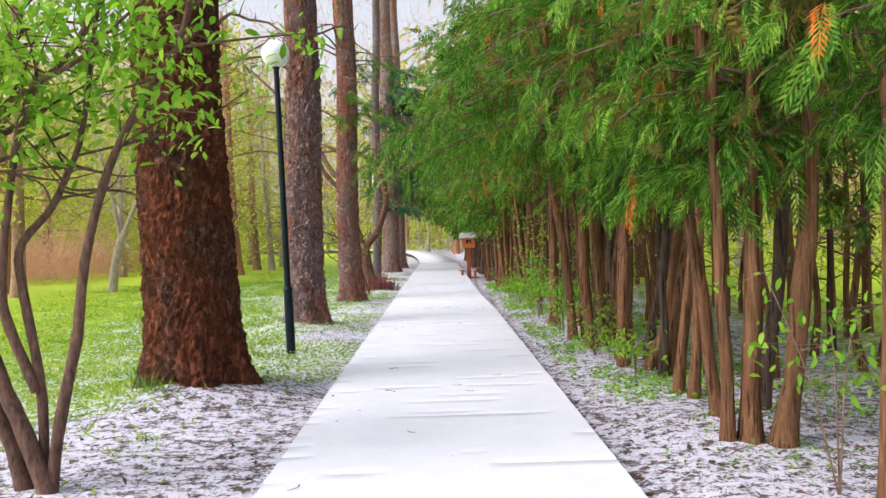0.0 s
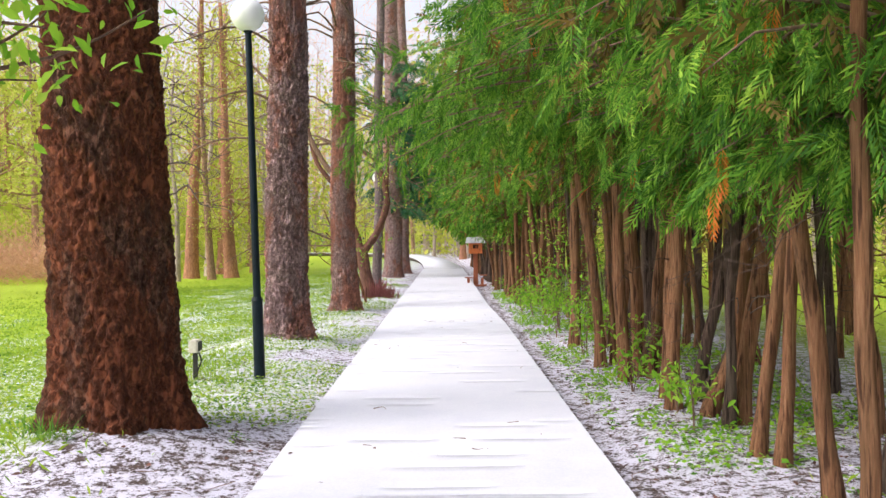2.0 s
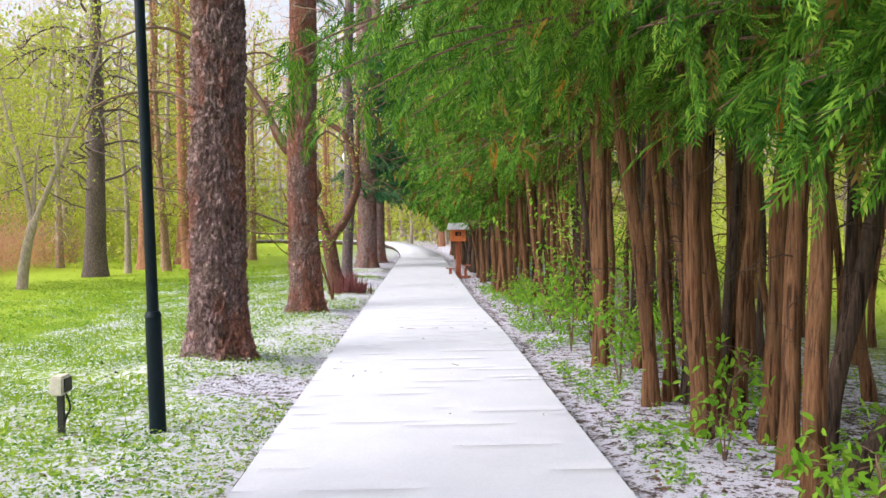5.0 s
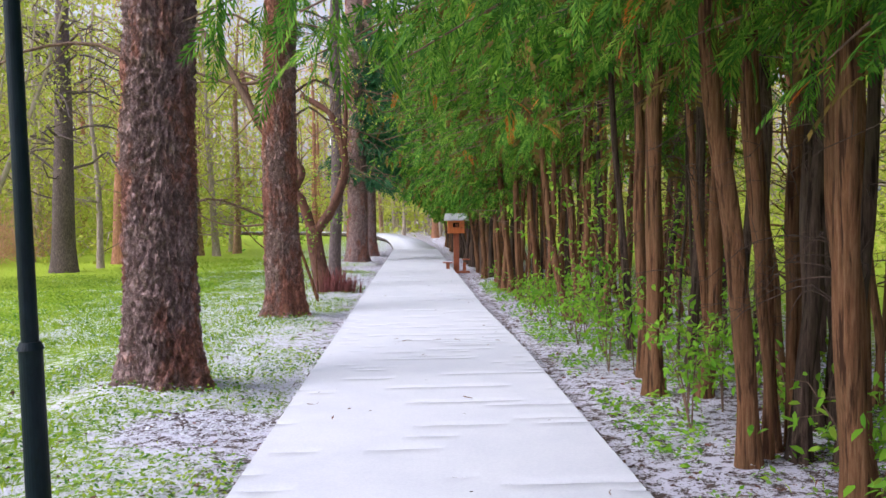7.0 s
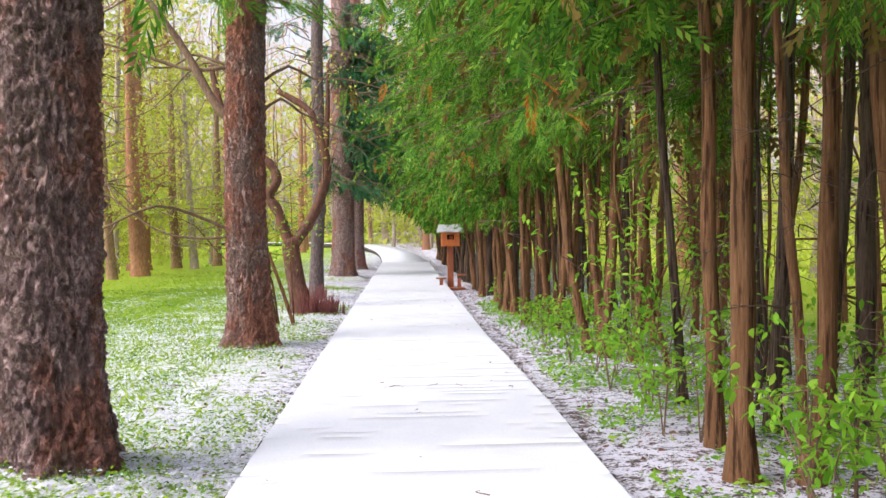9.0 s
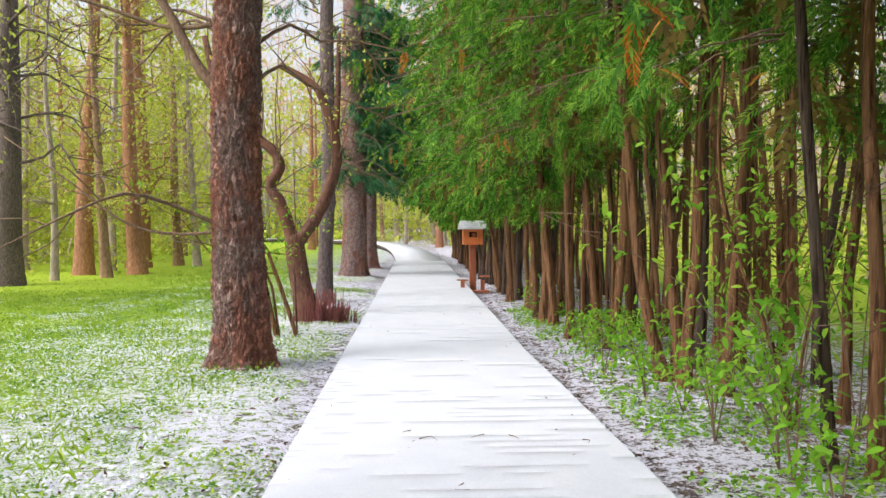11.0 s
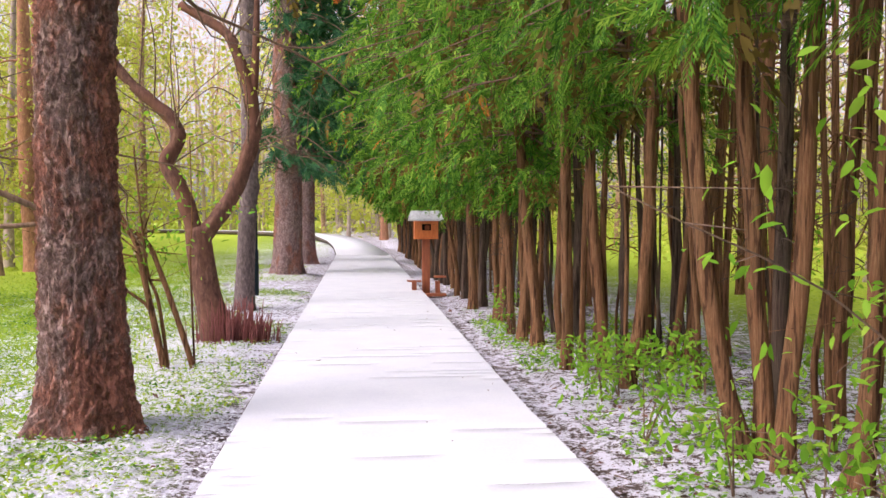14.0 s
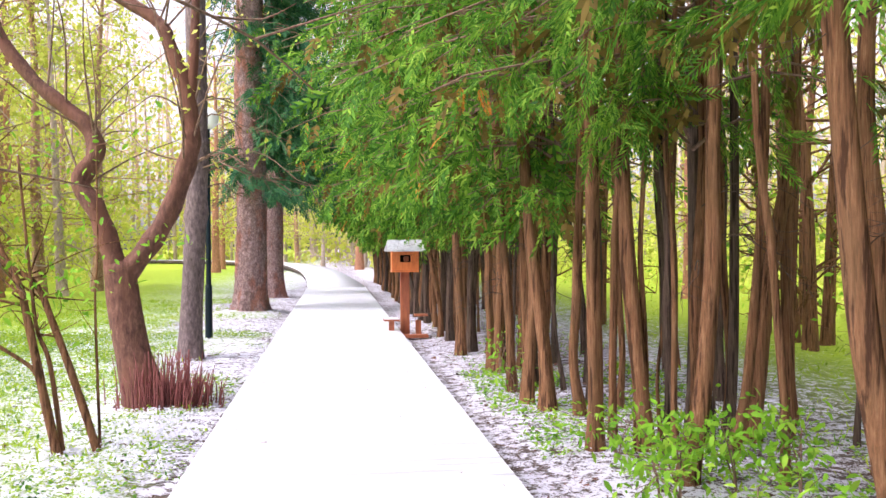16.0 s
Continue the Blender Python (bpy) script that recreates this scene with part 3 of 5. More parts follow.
for tree, n, z0, z1, mid in ((t_three, 7, 3.9, 6.0, -0.6),):
    wood, boughs = fir_boughs(n, z0, z1, 1.5, mid, 0.8, FROND_FINE, 0.34, 16)
    tagged(part_of("bough_wood", *wood, TWIG, tree, smooth=True), kind="stuff")
    part_of("hanging_crown", *boughs, FROND, tree, "light green hanging sprays")


for place, r, n in (((-2.02, 36.5, 0.05), 0.37, 60), ((-1.9, 42.6, 0.0), 0.30, 60)):
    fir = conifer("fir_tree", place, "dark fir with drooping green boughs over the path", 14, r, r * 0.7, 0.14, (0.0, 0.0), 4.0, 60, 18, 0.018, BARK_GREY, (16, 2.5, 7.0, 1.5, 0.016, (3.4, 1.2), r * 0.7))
    wood, boughs = fir_boughs(n, 2.9, 8.5, 2.0, -0.4, 0.9, FROND_MID, 0.5, 26)
    tagged(part_of("bough_wood", *wood, TWIG, fir, smooth=True), kind="stuff")
    part_of("crown", *boughs, FIR, fir, "dark green drooping needles")


# ---- the thuja hedge on the right ----
def stem_line(foot, h, low_move, move):
    """A stem that sweeps out from its foot, leans, and straightens as it climbs."""
    x, y = foot
    slope, away = (move - low_move) * 0.75, rng.normal() * 0.025
    pts = [(x, y, -0.1), (x + low_move * 0.12, y, 0.1), (x + low_move, y + away * 0.4, 0.5), (x + (low_move + move) / 2 + rng.normal() * 0.012, y + away * 0.9, 1.0), (x + move, y + away * 1.5, 1.5)]
    for z in (2.4, 4.0, h):
        pts.append((x + move + slope * (z - 1.5) * (1.0 if z < 3 else 0.6) + rng.normal() * 0.03, y + away * z + rng.normal() * 0.03, z))
    return bent(pts, 30)


def inner_edge(z, reach):
    """How far towards the path the foliage hangs out at a height."""
    return float(np.interp(z, (1.6, 2.0, 2.5, 3.1, 3.8, 8.0), (0.7, 1.15, 1.9, 2.6, 2.9, 2.4))) * reach


def thuja_crown(fan, n, per, z_low, z_top, reach, template, size, bare=0.18):
    """Branches that leave the stems, reach out over the verge and hang; flat sprays along their outer part."""
    wood, spots, ways = [], [], []
    for i in range(n):
        z = z_low + (z_top - z_low) * rng.uniform(0, 1) ** 1.25
        toward = rng.uniform() < 0.78
        az = math.pi + rng.normal() * fan if toward else rng.uniform(-1.5, 1.5)
        d = np.array([math.cos(az), math.sin(az), 0])
        L = inner_edge(z, reach) * rng.uniform(0.45, 1.08)
        if not toward:
            L = min(L, 1.3)
        L *= 1 - 0.3 * abs(d[1])
        rise = rng.uniform(0.0, 0.3)
        pts = [np.array([0, 0, z + 0.15]) + d * L * k + np.array([rng.normal() * 0.04, rng.normal() * 0.06, rise * math.sin(k * 2.6) - 0.30 * L * k * k * 0.6]) for k in (0, 0.3, 0.65, 1.0)]
        line = bent(pts, 9)
        wood.append(tube(line[::2], np.linspace(0.016, 0.004, 5), 4))
        for _ in range(per):
            u = rng.uniform(bare, 1.0) ** 0.85
            k = min(8, int(u * 8.99))
            spots.append(line[k] + rng.normal(size=3) * (0.10, 0.13, 0.08))
            ways.append(d * rng.uniform(0.1, 1.0) + np.array([rng.normal() * 0.45, rng.normal() * 0.55, rng.uniform(-1.1, 0.1)]))
    spots, ways = np.array(spots), np.array(ways)
    return joined(wood), scattered(template, spots, ways, size * rng.uniform(0.55, 1.35, len(spots)), rng.normal(size=len(spots)) * 0.9), (spots, ways)


# each tree by its stems: foot x and y, radius, how far the stem has moved along x at 0.5 m and at 1.5 m, dark bark or not
THUJAS = []


def hedge_tree(*stems):
    mx, my = sum(q[0] for q in stems) / len(stems), sum(q[1] for q in stems) / len(stems)
    THUJAS.append((mx, my, tuple((q[0] - mx, q[1] - my, *q[2:]) for q in stems), False))


hedge_tree((2.39, 4.61, 0.042, 0.0, 0.02, 0), (3.1, 4.6, 0.05, 0.02, 0.04, 0))
hedge_tree((2.14, 6.64, 0.060, -0.06, -0.18, 0), (1.97, 5.91, 0.055, 0.0, -0.04, 0), (2.12, 5.89, 0.082, 0.01, 0.05, 0), (2.60, 6.95, 0.070, 0.06, 0.17, 1), (2.30, 5.78, 0.086, 0.08, 0.19, 0))
hedge_tree((2.39, 8.86, 0.085, 0.05, 0.22, 0), (2.17, 7.84, 0.058, 0.05, 0.17, 0), (2.24, 7.61, 0.056, 0.04, 0.09, 0), (2.27, 8.76, 0.052, 0.02, 0.05, 1), (2.22, 9.11, 0.075, 0.19, 0.33, 0))
hedge_tree((2.33, 9.67, 0.060, 0.27, 0.36, 1), (2.01, 9.40, 0.075, 0.0, 0.06, 0), (2.07, 9.88, 0.068, 0.02, 0.07, 0), (2.53, 10.43, 0.045, 0.09, 0.21, 1), (2.52, 10.39, 0.070, 0.08, 0.31, 1), (2.33, 10.76, 0.080, 0.02, 0.06, 0))
hedge_tree((1.91, 10.89, 0.078, -0.03, -0.08, 0), (2.25, 11.17, 0.064, 0.03, 0.10, 0), (2.17, 11.37, 0.090, -0.03, -0.10, 0), (2.40, 11.99, 0.055, 0.05, 0.15, 1))
hedge_tree((1.85, 12.02, 0.075, -0.02, -0.13, 0), (2.13, 12.32, 0.046, -0.03, -0.08, 0), (2.25, 12.31, 0.056, -0.01, -0.03, 0), (2.19, 12.10, 0.068, 0.03, 0.10, 1), (2.62, 12.87, 0.079, 0.0, -0.03, 1),
           (2.75, 12.85, 0.058, 0.03, 0.10, 1), (2.02, 12.16, 0.040, 0.01, -0.04, 0), (2.54, 12.08, 0.072, 0.02, 0.05, 0), (2.66, 13.02, 0.050, 0.01, 0.02, 1))
hedge_tree((1.88, 14.1, 0.090, 0.0, 0.0, 0), (2.27, 14.05, 0.073, 0.09, 0.12, 0), (2.75, 13.66, 0.10, -0.05, -0.14, 0), (2.00, 14.85, 0.068, 0.0, -0.03, 0))
hedge_tree((2.43, 16.08, 0.057, 0.0, 0.01, 0), (2.57, 15.23, 0.065, 0.01, 0.06, 1), (2.23, 16.25, 0.050, -0.02, -0.08, 1), (3.16, 15.61, 0.062, 0.05, 0.14, 1), (3.19, 15.15, 0.090, 0.03, 0.07, 1))
hedge_tree((2.95, 17.5, 0.05, 0.02, 0.05, 0), (3.3, 17.2, 0.05, 0.0, -0.04, 1))
hedge_tree((2.10, 19.28, 0.072, -0.11, -0.26, 0), (2.25, 19.26, 0.074, -0.02, -0.09, 0), (2.22, 18.96, 0.068, 0.02, 0.10, 0), (2.68, 20.04, 0.075, 0.05, 0.07, 1), (3.09, 19.91, 0.064, 0.02, 0.07, 0), (2.46, 18.61, 0.074, 0.06, 0.13, 0))
hedge_tree((2.07, 21.41, 0.069, 0.10, 0.19, 0), (2.59, 21.86, 0.045, 0.10, 0.20, 0), (1.77, 22.35, 0.070, 0.0, -0.03, 0), (2.11, 22.25, 0.074, -0.03, -0.12, 0), (2.32, 22.3, 0.050, 0.0, -0.01, 1), (2.53, 22.32, 0.070, 0.01, 0.03, 0),
           (2.71, 22.74, 0.085, 0.0, 0.02, 1), (3.00, 22.39, 0.076, 0.06, 0.18, 0), (2.83, 22.41, 0.048, 0.03, 0.05, 1), (2.29, 22.13, 0.030, -0.01, -0.02, 0), (2.00, 22.64, 0.038, 0.0, 0.02, 0), (3.42, 21.41, 0.085, 0.0, -0.02, 0))
hedge_tree((1.81, 23.91, 0.080, -0.02, -0.13, 0), (1.71, 24.3, 0.07, 0.03, 0.07, 0), (2.04, 23.68, 0.055, -0.06, -0.02, 0), (2.3, 24.1, 0.07, 0.0, 0.05, 1))
hedge_tree((1.87, 24.95, 0.076, -0.01, -0.04, 0), (1.70, 24.98, 0.058, -0.01, -0.07, 0), (1.99, 25.4, 0.085, 0.02, 0.06, 1), (2.2, 25.6, 0.07, 0.0, 0.04, 0))
hedge_tree((1.80, 26.69, 0.062, -0.01, -0.03, 0), (1.84, 26.4, 0.08, 0.0, 0.03, 0), (1.98, 27.1, 0.08, 0.02, 0.05, 1), (2.2, 26.7, 0.07, 0.0, 0.02, 0))
hedge_tree((1.62, 28.05, 0.08, 0.0, -0.05, 0), (1.82, 28.36, 0.085, 0.0, 0.03, 1), (2.05, 28.1, 0.07, 0.03, 0.06, 0), (1.8, 28.8, 0.06, 0.0, -0.02, 0))


def plain_stems(*feet):
    """Stems far back in the row, each a little off the upright."""
    return tuple((x, y, r * 0.8, rng.normal() * 0.03, rng.normal() * 0.07, int(rng.uniform() < 0.4)) for x, y, r in feet)


for k in range(17):
    THUJAS.append((1.72 + 0.1 * math.sin(k * 1.7), 29.9 + k * 1.55, plain_stems((0.0, 0.0, 0.09), (0.16, 0.45, 0.08), (0.3, -0.35, 0.07), (-0.06, 0.75, 0.07)), False))
# k < 5: thin trees added to keep sky light off the near hedge
for k in range(1, 30):
    feet = ((0.0, 0.0, 0.07), (0.3, 0.45, 0.06))
    THUJAS.append((3.6 + 0.3 * math.sin(k * 2.3), 5.0 + k * 1.75, plain_stems(*feet[:1 if k < 5 else 2]), True))
for k in range(9):
    THUJAS.append((4.6 + 0.5 * math.sin(k * 1.9), 6.3 + k * 1.2, plain_stems((0.0, 0.0, 0.06), (0.35, 0.3, 0.06)), True))

for cx, cy, feet, back in THUJAS:
    near, mid = cy < 21, cy < 30
    tree = thing("thuja_tree", (cx, cy, 0), "multi-stemmed thuja with stringy brown bark and drooping green sprays", "tree", "thuja hedge along the path")
    # a few thin stems behind the thick ones
    extra = () if back or cy < 13 else tuple((fx + 0.25 + abs(rng.normal()) * 0.4, fy + rng.normal() * 0.35, r * rng.uniform(0.3, 0.55), rng.normal() * 0.04, rng.normal() * 0.09, int(rng.uniform() < 0.5)) for fx, fy, r, _, _, _ in feet[::2])
    for fx, fy, r, low_move, move, dark in (*feet, *extra):
        line = stem_line((fx, fy), rng.uniform(6.5, 8.0), low_move, move)
        rad = 0.77 * r * np.interp(line[:, 2], (-0.1, 0.08, 0.35, 2.5, 8.0), (1.7, 1.38, 1.05, 0.86, 0.35)) * (1 + 0.03 * np.sin(line[:, 2] * 5 + fx * 30))
        part_of("stem", *tube(line, rad, 20 if mid else 9, 0.06), BARK_DARK if dark else BARK_THUJA, tree, smooth=True)
    n, per = (46, 14) if not back and 10.5 < cy < 17 else (22, 12) if back and 13 < cy < 24 else (32, 12) if back else (78, 14) if cy < 10 else (64, 14) if near else ((60, 13) if mid else (48, 12))
    reach = (0.86 if cy < 13 else 1.0) + rng.uniform(-0.08, 0.1)
    low = (1.5 if cy < 9 else 3.0) if cx > 3.9 else (2.6 if cy < 13 or cy > 24 else 3.4) if back else float(np.interp(cy, (4, 6, 9, 11.5, 13.5, 16, 17.5, 19.5, 22.3, 24, 26), (1.9, 1.6, 1.6, 2.5, 2.8, 2.8, 2.0, 2.5, 2.0, 1.65, 1.6)))
    wood, sprays, (spots, ways) = thuja_crown(1.05 if cy < 13 else 0.75, n, per, low, 6.2 if near else 7.8, reach, FROND_FINE if not back and (cy < 13 or 17 < cy < 23) else (FROND_MID if cy < 35 and not back else FROND_FAR), 0.36 if mid else 0.42, 0.5 if 10.5 < cy < 17 or 18 < cy < 20 else 0.18)
    tagged(part_of("branch_wood", *wood, TWIG, tree, smooth=True), kind="stuff")
    part_of("crown", *sprays, FROND, tree, "soft green flat sprays")
    # olive-brown old sprays in the inner crown
    old = rng.choice(len(spots), len(spots) // 4, replace=False)
    part_of("old_sprays", *scattered(FROND_MID if cy < 13 and not back else FROND_FAR, spots[old] + np.array([0.12, 0, -0.03]), ways[old] * (0.6, 0.8, 1.2), 0.36 * rng.uniform(0.6, 1.2, len(old)), rng.normal(size=len(old)) * 0.9), OLIVE, tree, "old olive-brown sprays")
    outer = np.argsort(spots[:, 0] + 0.35 * spots[:, 2])[:len(spots) // 8]
    pick = rng.choice(outer, 4, replace=False)
    part_of("withered_sprays", *scattered(FROND_FINE, spots[pick], ways[pick], np.array((0.24, 0.3, 0.36, 0.26)), np.zeros(4)), DEAD, tree, "withered orange-brown sprays")
    if mid or back:
        tagged(part_of("dry_twig_mass", *joined(dead_branches(13 if back else 28 if near else 16, 0.9, 4.2, 0.9, 0.005, (2.5, 1.9), 0.1, 7, 0.1)), TWIG_DRY, tree, "thin dry inner twigs", smooth=True), kind="stuff")


# long boughs that reach across the path, on one of the hedge's trees
over = [ob for ob in bpy.data.objects if ob.name.startswith("thuja_tree") and abs(ob.location.y - 11.35) < 0.3 and ob.location.x < 2.6][0]
wood, spots, ways = [], [], []
for k in range(15):
    z, L = rng.uniform(2.75, 3.6), rng.uniform(2.3, 3.3)
    y0, y1 = rng.uniform(-0.9, 0.5), rng.uniform(-1.1, 0.6)
    line = bent([(0, y0, z), (-L * 0.35, (y0 + y1) / 2, z + 0.12), (-L * 0.7, y1, z - 0.12), (-L, y1 + rng.normal() * 0.15, z - 0.55)], 14)
    wood.append(tube(line, np.linspace(0.017, 0.004, 14), 5))
    for _ in range(22):
        j = int(rng.uniform(0.3, 1) * 13)
        spots.append(line[j] + rng.normal(size=3) * (0.12, 0.14, 0.07))
        ways.append((-rng.uniform(0, 0.7), rng.normal() * 0.5, -rng.uniform(0.2, 1.1)))
tagged(part_of("overhanging_wood", *joined(wood), TWIG, over, smooth=True), kind="stuff")
part_of("overhanging_bough", *scattered(FROND_FINE, np.array(spots), np.array(ways), 0.34 * rng.uniform(0.6, 1.3, len(spots)), rng.normal(size=len(spots)) * 0.9), FROND, over, "green sprays hanging over the path")


# ---- boardwalk ----
DECK, PITCH, WIDE = 0.10, 0.145, 2.12


def deck_span(y):
    """The left and right ends of the boards at y."""
    return -1.06, float(np.interp(y, (16, 20.5), (1.06, 0.98)))


walkway = thing("boardwalk", (0, 0, 0), "straight plank boardwalk covered with thin fresh snow", "boardwalk", kind="structure")


def turn_line(n):
    return bent([(0, 46.4), (-0.12, 50), (-0.45, 57), (-1.2, 66), (-3.0, 77), (-7.5, 90), (-16, 103), (-30, 113), (-50, 120)], n)


far_line = turn_line(320) - np.array([0.04, 0.0])
FAR = 2.04
tang = np.gradient(far_line, axis=0)
tang /= np.linalg.norm(tang, axis=1)[:, None]
side = np.stack([tang[:, 1], -tang[:, 0]], axis=1)


def lift(y):
    """The boardwalk climbs a little past its bend."""
    return float(np.interp(y, (50, 58, 76), (0.0, 0.06, 0.26)))


cells = []
for k in range(len(far_line) - 1):
    p0, p1 = far_line[k], far_line[k] + (far_line[k + 1] - far_line[k]) * 0.96
    c = [p0 - side[k] * FAR / 2, p0 + side[k] * FAR / 2, p1 + side[k] * FAR / 2, p1 - side[k] * FAR / 2]
    up = lift(p0[1])
    for z in (DECK - 0.04, DECK + up):
        cells += [(*q, z) for q in c]
base = np.array([[4, 5, 6, 7], [0, 3, 2, 1], [0, 1, 5, 4], [1, 2, 6, 5], [2, 3, 7, 6], [3, 0, 4, 7]])
n = len(far_line) - 1
tagged(part_of("far_boards", np.array(cells), (base[None] + (np.arange(n) * 8)[:, None, None]).reshape(-1, 4), BOARD, walkway), kind="stuff")
SV, SQ = [], []
for k in range(0, n, 4):
    q = min(n, k + 4)
    b0 = len(SV)
    for i in (k, q):
        SV += [(*(far_line[i] + side[i] * s * (FAR / 2 - 0.012)), DECK + lift(far_line[i][1]) + z) for s in (-1, 1) for z in (0.002, 0.016)]
    SQ += [(b0 + 1, b0 + 3, b0 + 7, b0 + 5), (b0, b0 + 1, b0 + 5, b0 + 4), (b0 + 3, b0 + 2, b0 + 6, b0 + 7)]
tagged(part_of("far_snow", np.array(SV), np.array(SQ), SNOW, walkway), kind="stuff")


def edge_of_snow(nodes, chance):
    """Along one joint: how far the snow draws back from it at each node (negative: it bridges the joint)."""
    off = np.full(len(nodes), -PITCH * 0.03)
    k = 0
    while k < len(nodes):
        left = nodes[k] < -0.8
        if rng.uniform() < chance * (2.2 if left else 1.0):
            run = int(rng.integers(1, 4 if left else 22))
            off[k:k + run] = rng.uniform(0.004, 0.015) * rng.uniform(0.8, 1.25, len(off[k:k + run]))
            k += run
        k += int(rng.integers(2, 9))
    return off


SV, SQ = [], []
y_first, y_last = -5.95, 46.4
count = int((y_last - y_first) / PITCH)
nodes = np.linspace(-WIDE / 2 + 0.008, WIDE / 2 - 0.008, 38)
last = edge_of_snow(nodes, 0.1)
for k in range(count):
    y0, y1 = y_first + k * PITCH, y_first + (k + 1) * PITCH
    patchy = 0.025 + 0.10 * max(0.0, 0.5 + noise.noise((0.3, y0 * 0.35, 7.7)))
    patchy += 0.30 * math.exp(-((y0 - 16.4) / 1.9) ** 2) + 0.10 * math.exp(-((y0 - 6.0) / 1.5) ** 2)
    nxt = edge_of_snow(nodes, patchy)
    front, back = y0 + np.maximum(last, 0), y1 - np.maximum(nxt, 0)
    b0 = len(SV)
    lo, hi = deck_span(y0)
    for x, f, g, fo, go in zip(np.linspace(lo + 0.008, hi - 0.008, len(nodes)), front, back, last, nxt):
        z, z2 = (DECK + 0.011 + 0.003 * noise.noise((x * 3, y * 3, 0.7)) for y in (y0, y1))
        SV += [(x, f, DECK + 0.001 if fo > 0 else z), (x, f + 0.004, z), (x, g - 0.004, z2), (x, g, DECK + 0.001 if go > 0 else z2)]
    for i in range(len(nodes) - 1):
        for s in range(3):
            a0 = b0 + i * 4 + s
            SQ.append((a0, a0 + 4, a0 + 5, a0 + 1))
    last = nxt
tagged(part_of("snow_cover", np.array(SV), np.array(SQ), SNOW, walkway, "thin torn snow cover"), kind="stuff")
for s in (-0.85, 0.85):
    part("bearer", box_bm((0.12, 52.3, 0.10), (s, 20.2, DECK - 0.085)), BOARD, walkway)

# ---- lamps ----


def street_lamp(place, h, tilt=0.0):
    lamp = thing("street_lamp", place, "dark green steel lamp post with white globe", "lamp", "lamps along the path")
    lamp.rotation_euler = (0, radians(tilt), 0)
    lower = part("lower_tube", rod_bm(0.062, 0.058, -0.15, 0.86, 24), GREEN_STEEL, lamp, smooth=False)
    part("collar", rod_bm(0.066, 0.050, 0.86, 0.90, 24), GREEN_STEEL, lower)
    pole = part("pole", rod_bm(0.043, 0.036, 0.90, h - 0.2, 20), GREEN_STEEL, lamp)
    holder = part("globe_holder", rod_bm(0.04, 0.085, h - 0.2, h - 0.13, 24), GREEN_STEEL, lamp)
    bm = bmesh.new()
    bmesh.ops.create_uvsphere(bm, u_segments=32, v_segments=20, radius=0.185)
    bmesh.ops.translate(bm, vec=(0, 0, h), verts=bm.verts)
    part("globe", bm, GLOBE, lamp, "round white opal globe", smooth=True)
    return lamp


street_lamp((-2.01, 11.45, 0.0), 4.0, -1.2)
street_lamp((-2.19, 30.9, 0.0), 3.66)

spot = thing("garden_spotlight", (-2.71, 11.42, 0.0), "small beige garden spotlight on black ground spike", "lamp")
head = part("lamp_head", box_bm((0.10, 0.17, 0.14), (0, 0, 0.37), 0.012), BEIGE, spot, "beige boxy lamp head")
part("lens_frame", box_bm((0.012, 0.13, 0.10), (0.054, 0, 0.37), 0.003), BLACK, head)
bm = box_bm((0.05, 0.03, 0.36), (0, 0, 0.12), 0.004)
part("spike", bm, BLACK, spot)
part_of("cable", *tube(bent([(0.03, 0, 0.32), (0.06, 0.02, 0.2), (0.02, 0.02, 0.1), (0.0, 0.03, -0.02)], 10), 0.008, 6), BLACK, spot, smooth=True)

# ---- bird feeder ----
feeder = thing("bird_feeder", (1.08, 30.9, -0.02), "orange wooden house-shaped bird feeder on a post", "bird feeder")
part("post", box_bm((0.15, 0.15, 1.25), (0, 0, 0.57), 0.01), BROWN_WOOD, feeder, "brown stained post")
house = part("house", box_bm((0.46, 0.44, 0.03), (0, 0, 1.115), 0.004), ORANGE_WOOD, feeder, "orange wooden box")
for s in (-1, 1):
    part("side_wall", box_bm((0.025, 0.36, 0.34), (s * 0.215, 0, 1.30), 0.003), ORANGE_WOOD, house)
part("back_wall", box_bm((0.405, 0.025, 0.34), (0, 0.165, 1.30), 0.003), ORANGE_WOOD, house)
for x, z, w, h in ((0, 1.20, 0.405, 0.14), (0, 1.43, 0.405, 0.08), (-0.145, 1.33, 0.115, 0.12), (0.145, 1.33, 0.115, 0.12)):
    part("front_panel", box_bm((w - 0.002, 0.025, h - 0.002), (x, -0.165, z), 0.003), ORANGE_WOOD, house)
# near-black panel before the back wall: the box's shade put into its colour
part("inside", box_bm((0.38, 0.02, 0.28), (0, 0.13, 1.28)), BOX_SHADE, house, "dark panel for the shade within the box")
part("seed_holder", box_bm((0.09, 0.05, 0.09), (0.02, -0.10, 1.32), 0.01), BROWN_WOOD, house)
bm = bmesh.new()
pts = [(-0.33, -0.30, 1.45), (0.33, -0.30, 1.45), (0.29, 0.0, 1.62), (-0.29, 0.0, 1.62), (-0.33, 0.30, 1.45), (0.33, 0.30, 1.45)]
vs = [bm.verts.new(p) for p in pts] + [bm.verts.new((p[0], p[1], p[2] + 0.03)) for p in pts]
for f in ((0, 1, 2, 3), (3, 2, 5, 4), (9, 8, 7, 6), (10, 11, 8, 9), (0, 6, 7, 1), (4, 5, 11, 10), (0, 3, 9, 6), (3, 4, 10, 9), (1, 7, 8, 2), (2, 8, 11, 5)):
    bm.faces.new([vs[i] for i in f])
bmesh.ops.recalc_face_normals(bm, faces=bm.faces)
roof = part("roof", bm, TIN, feeder, "grey roof dusted with snow")
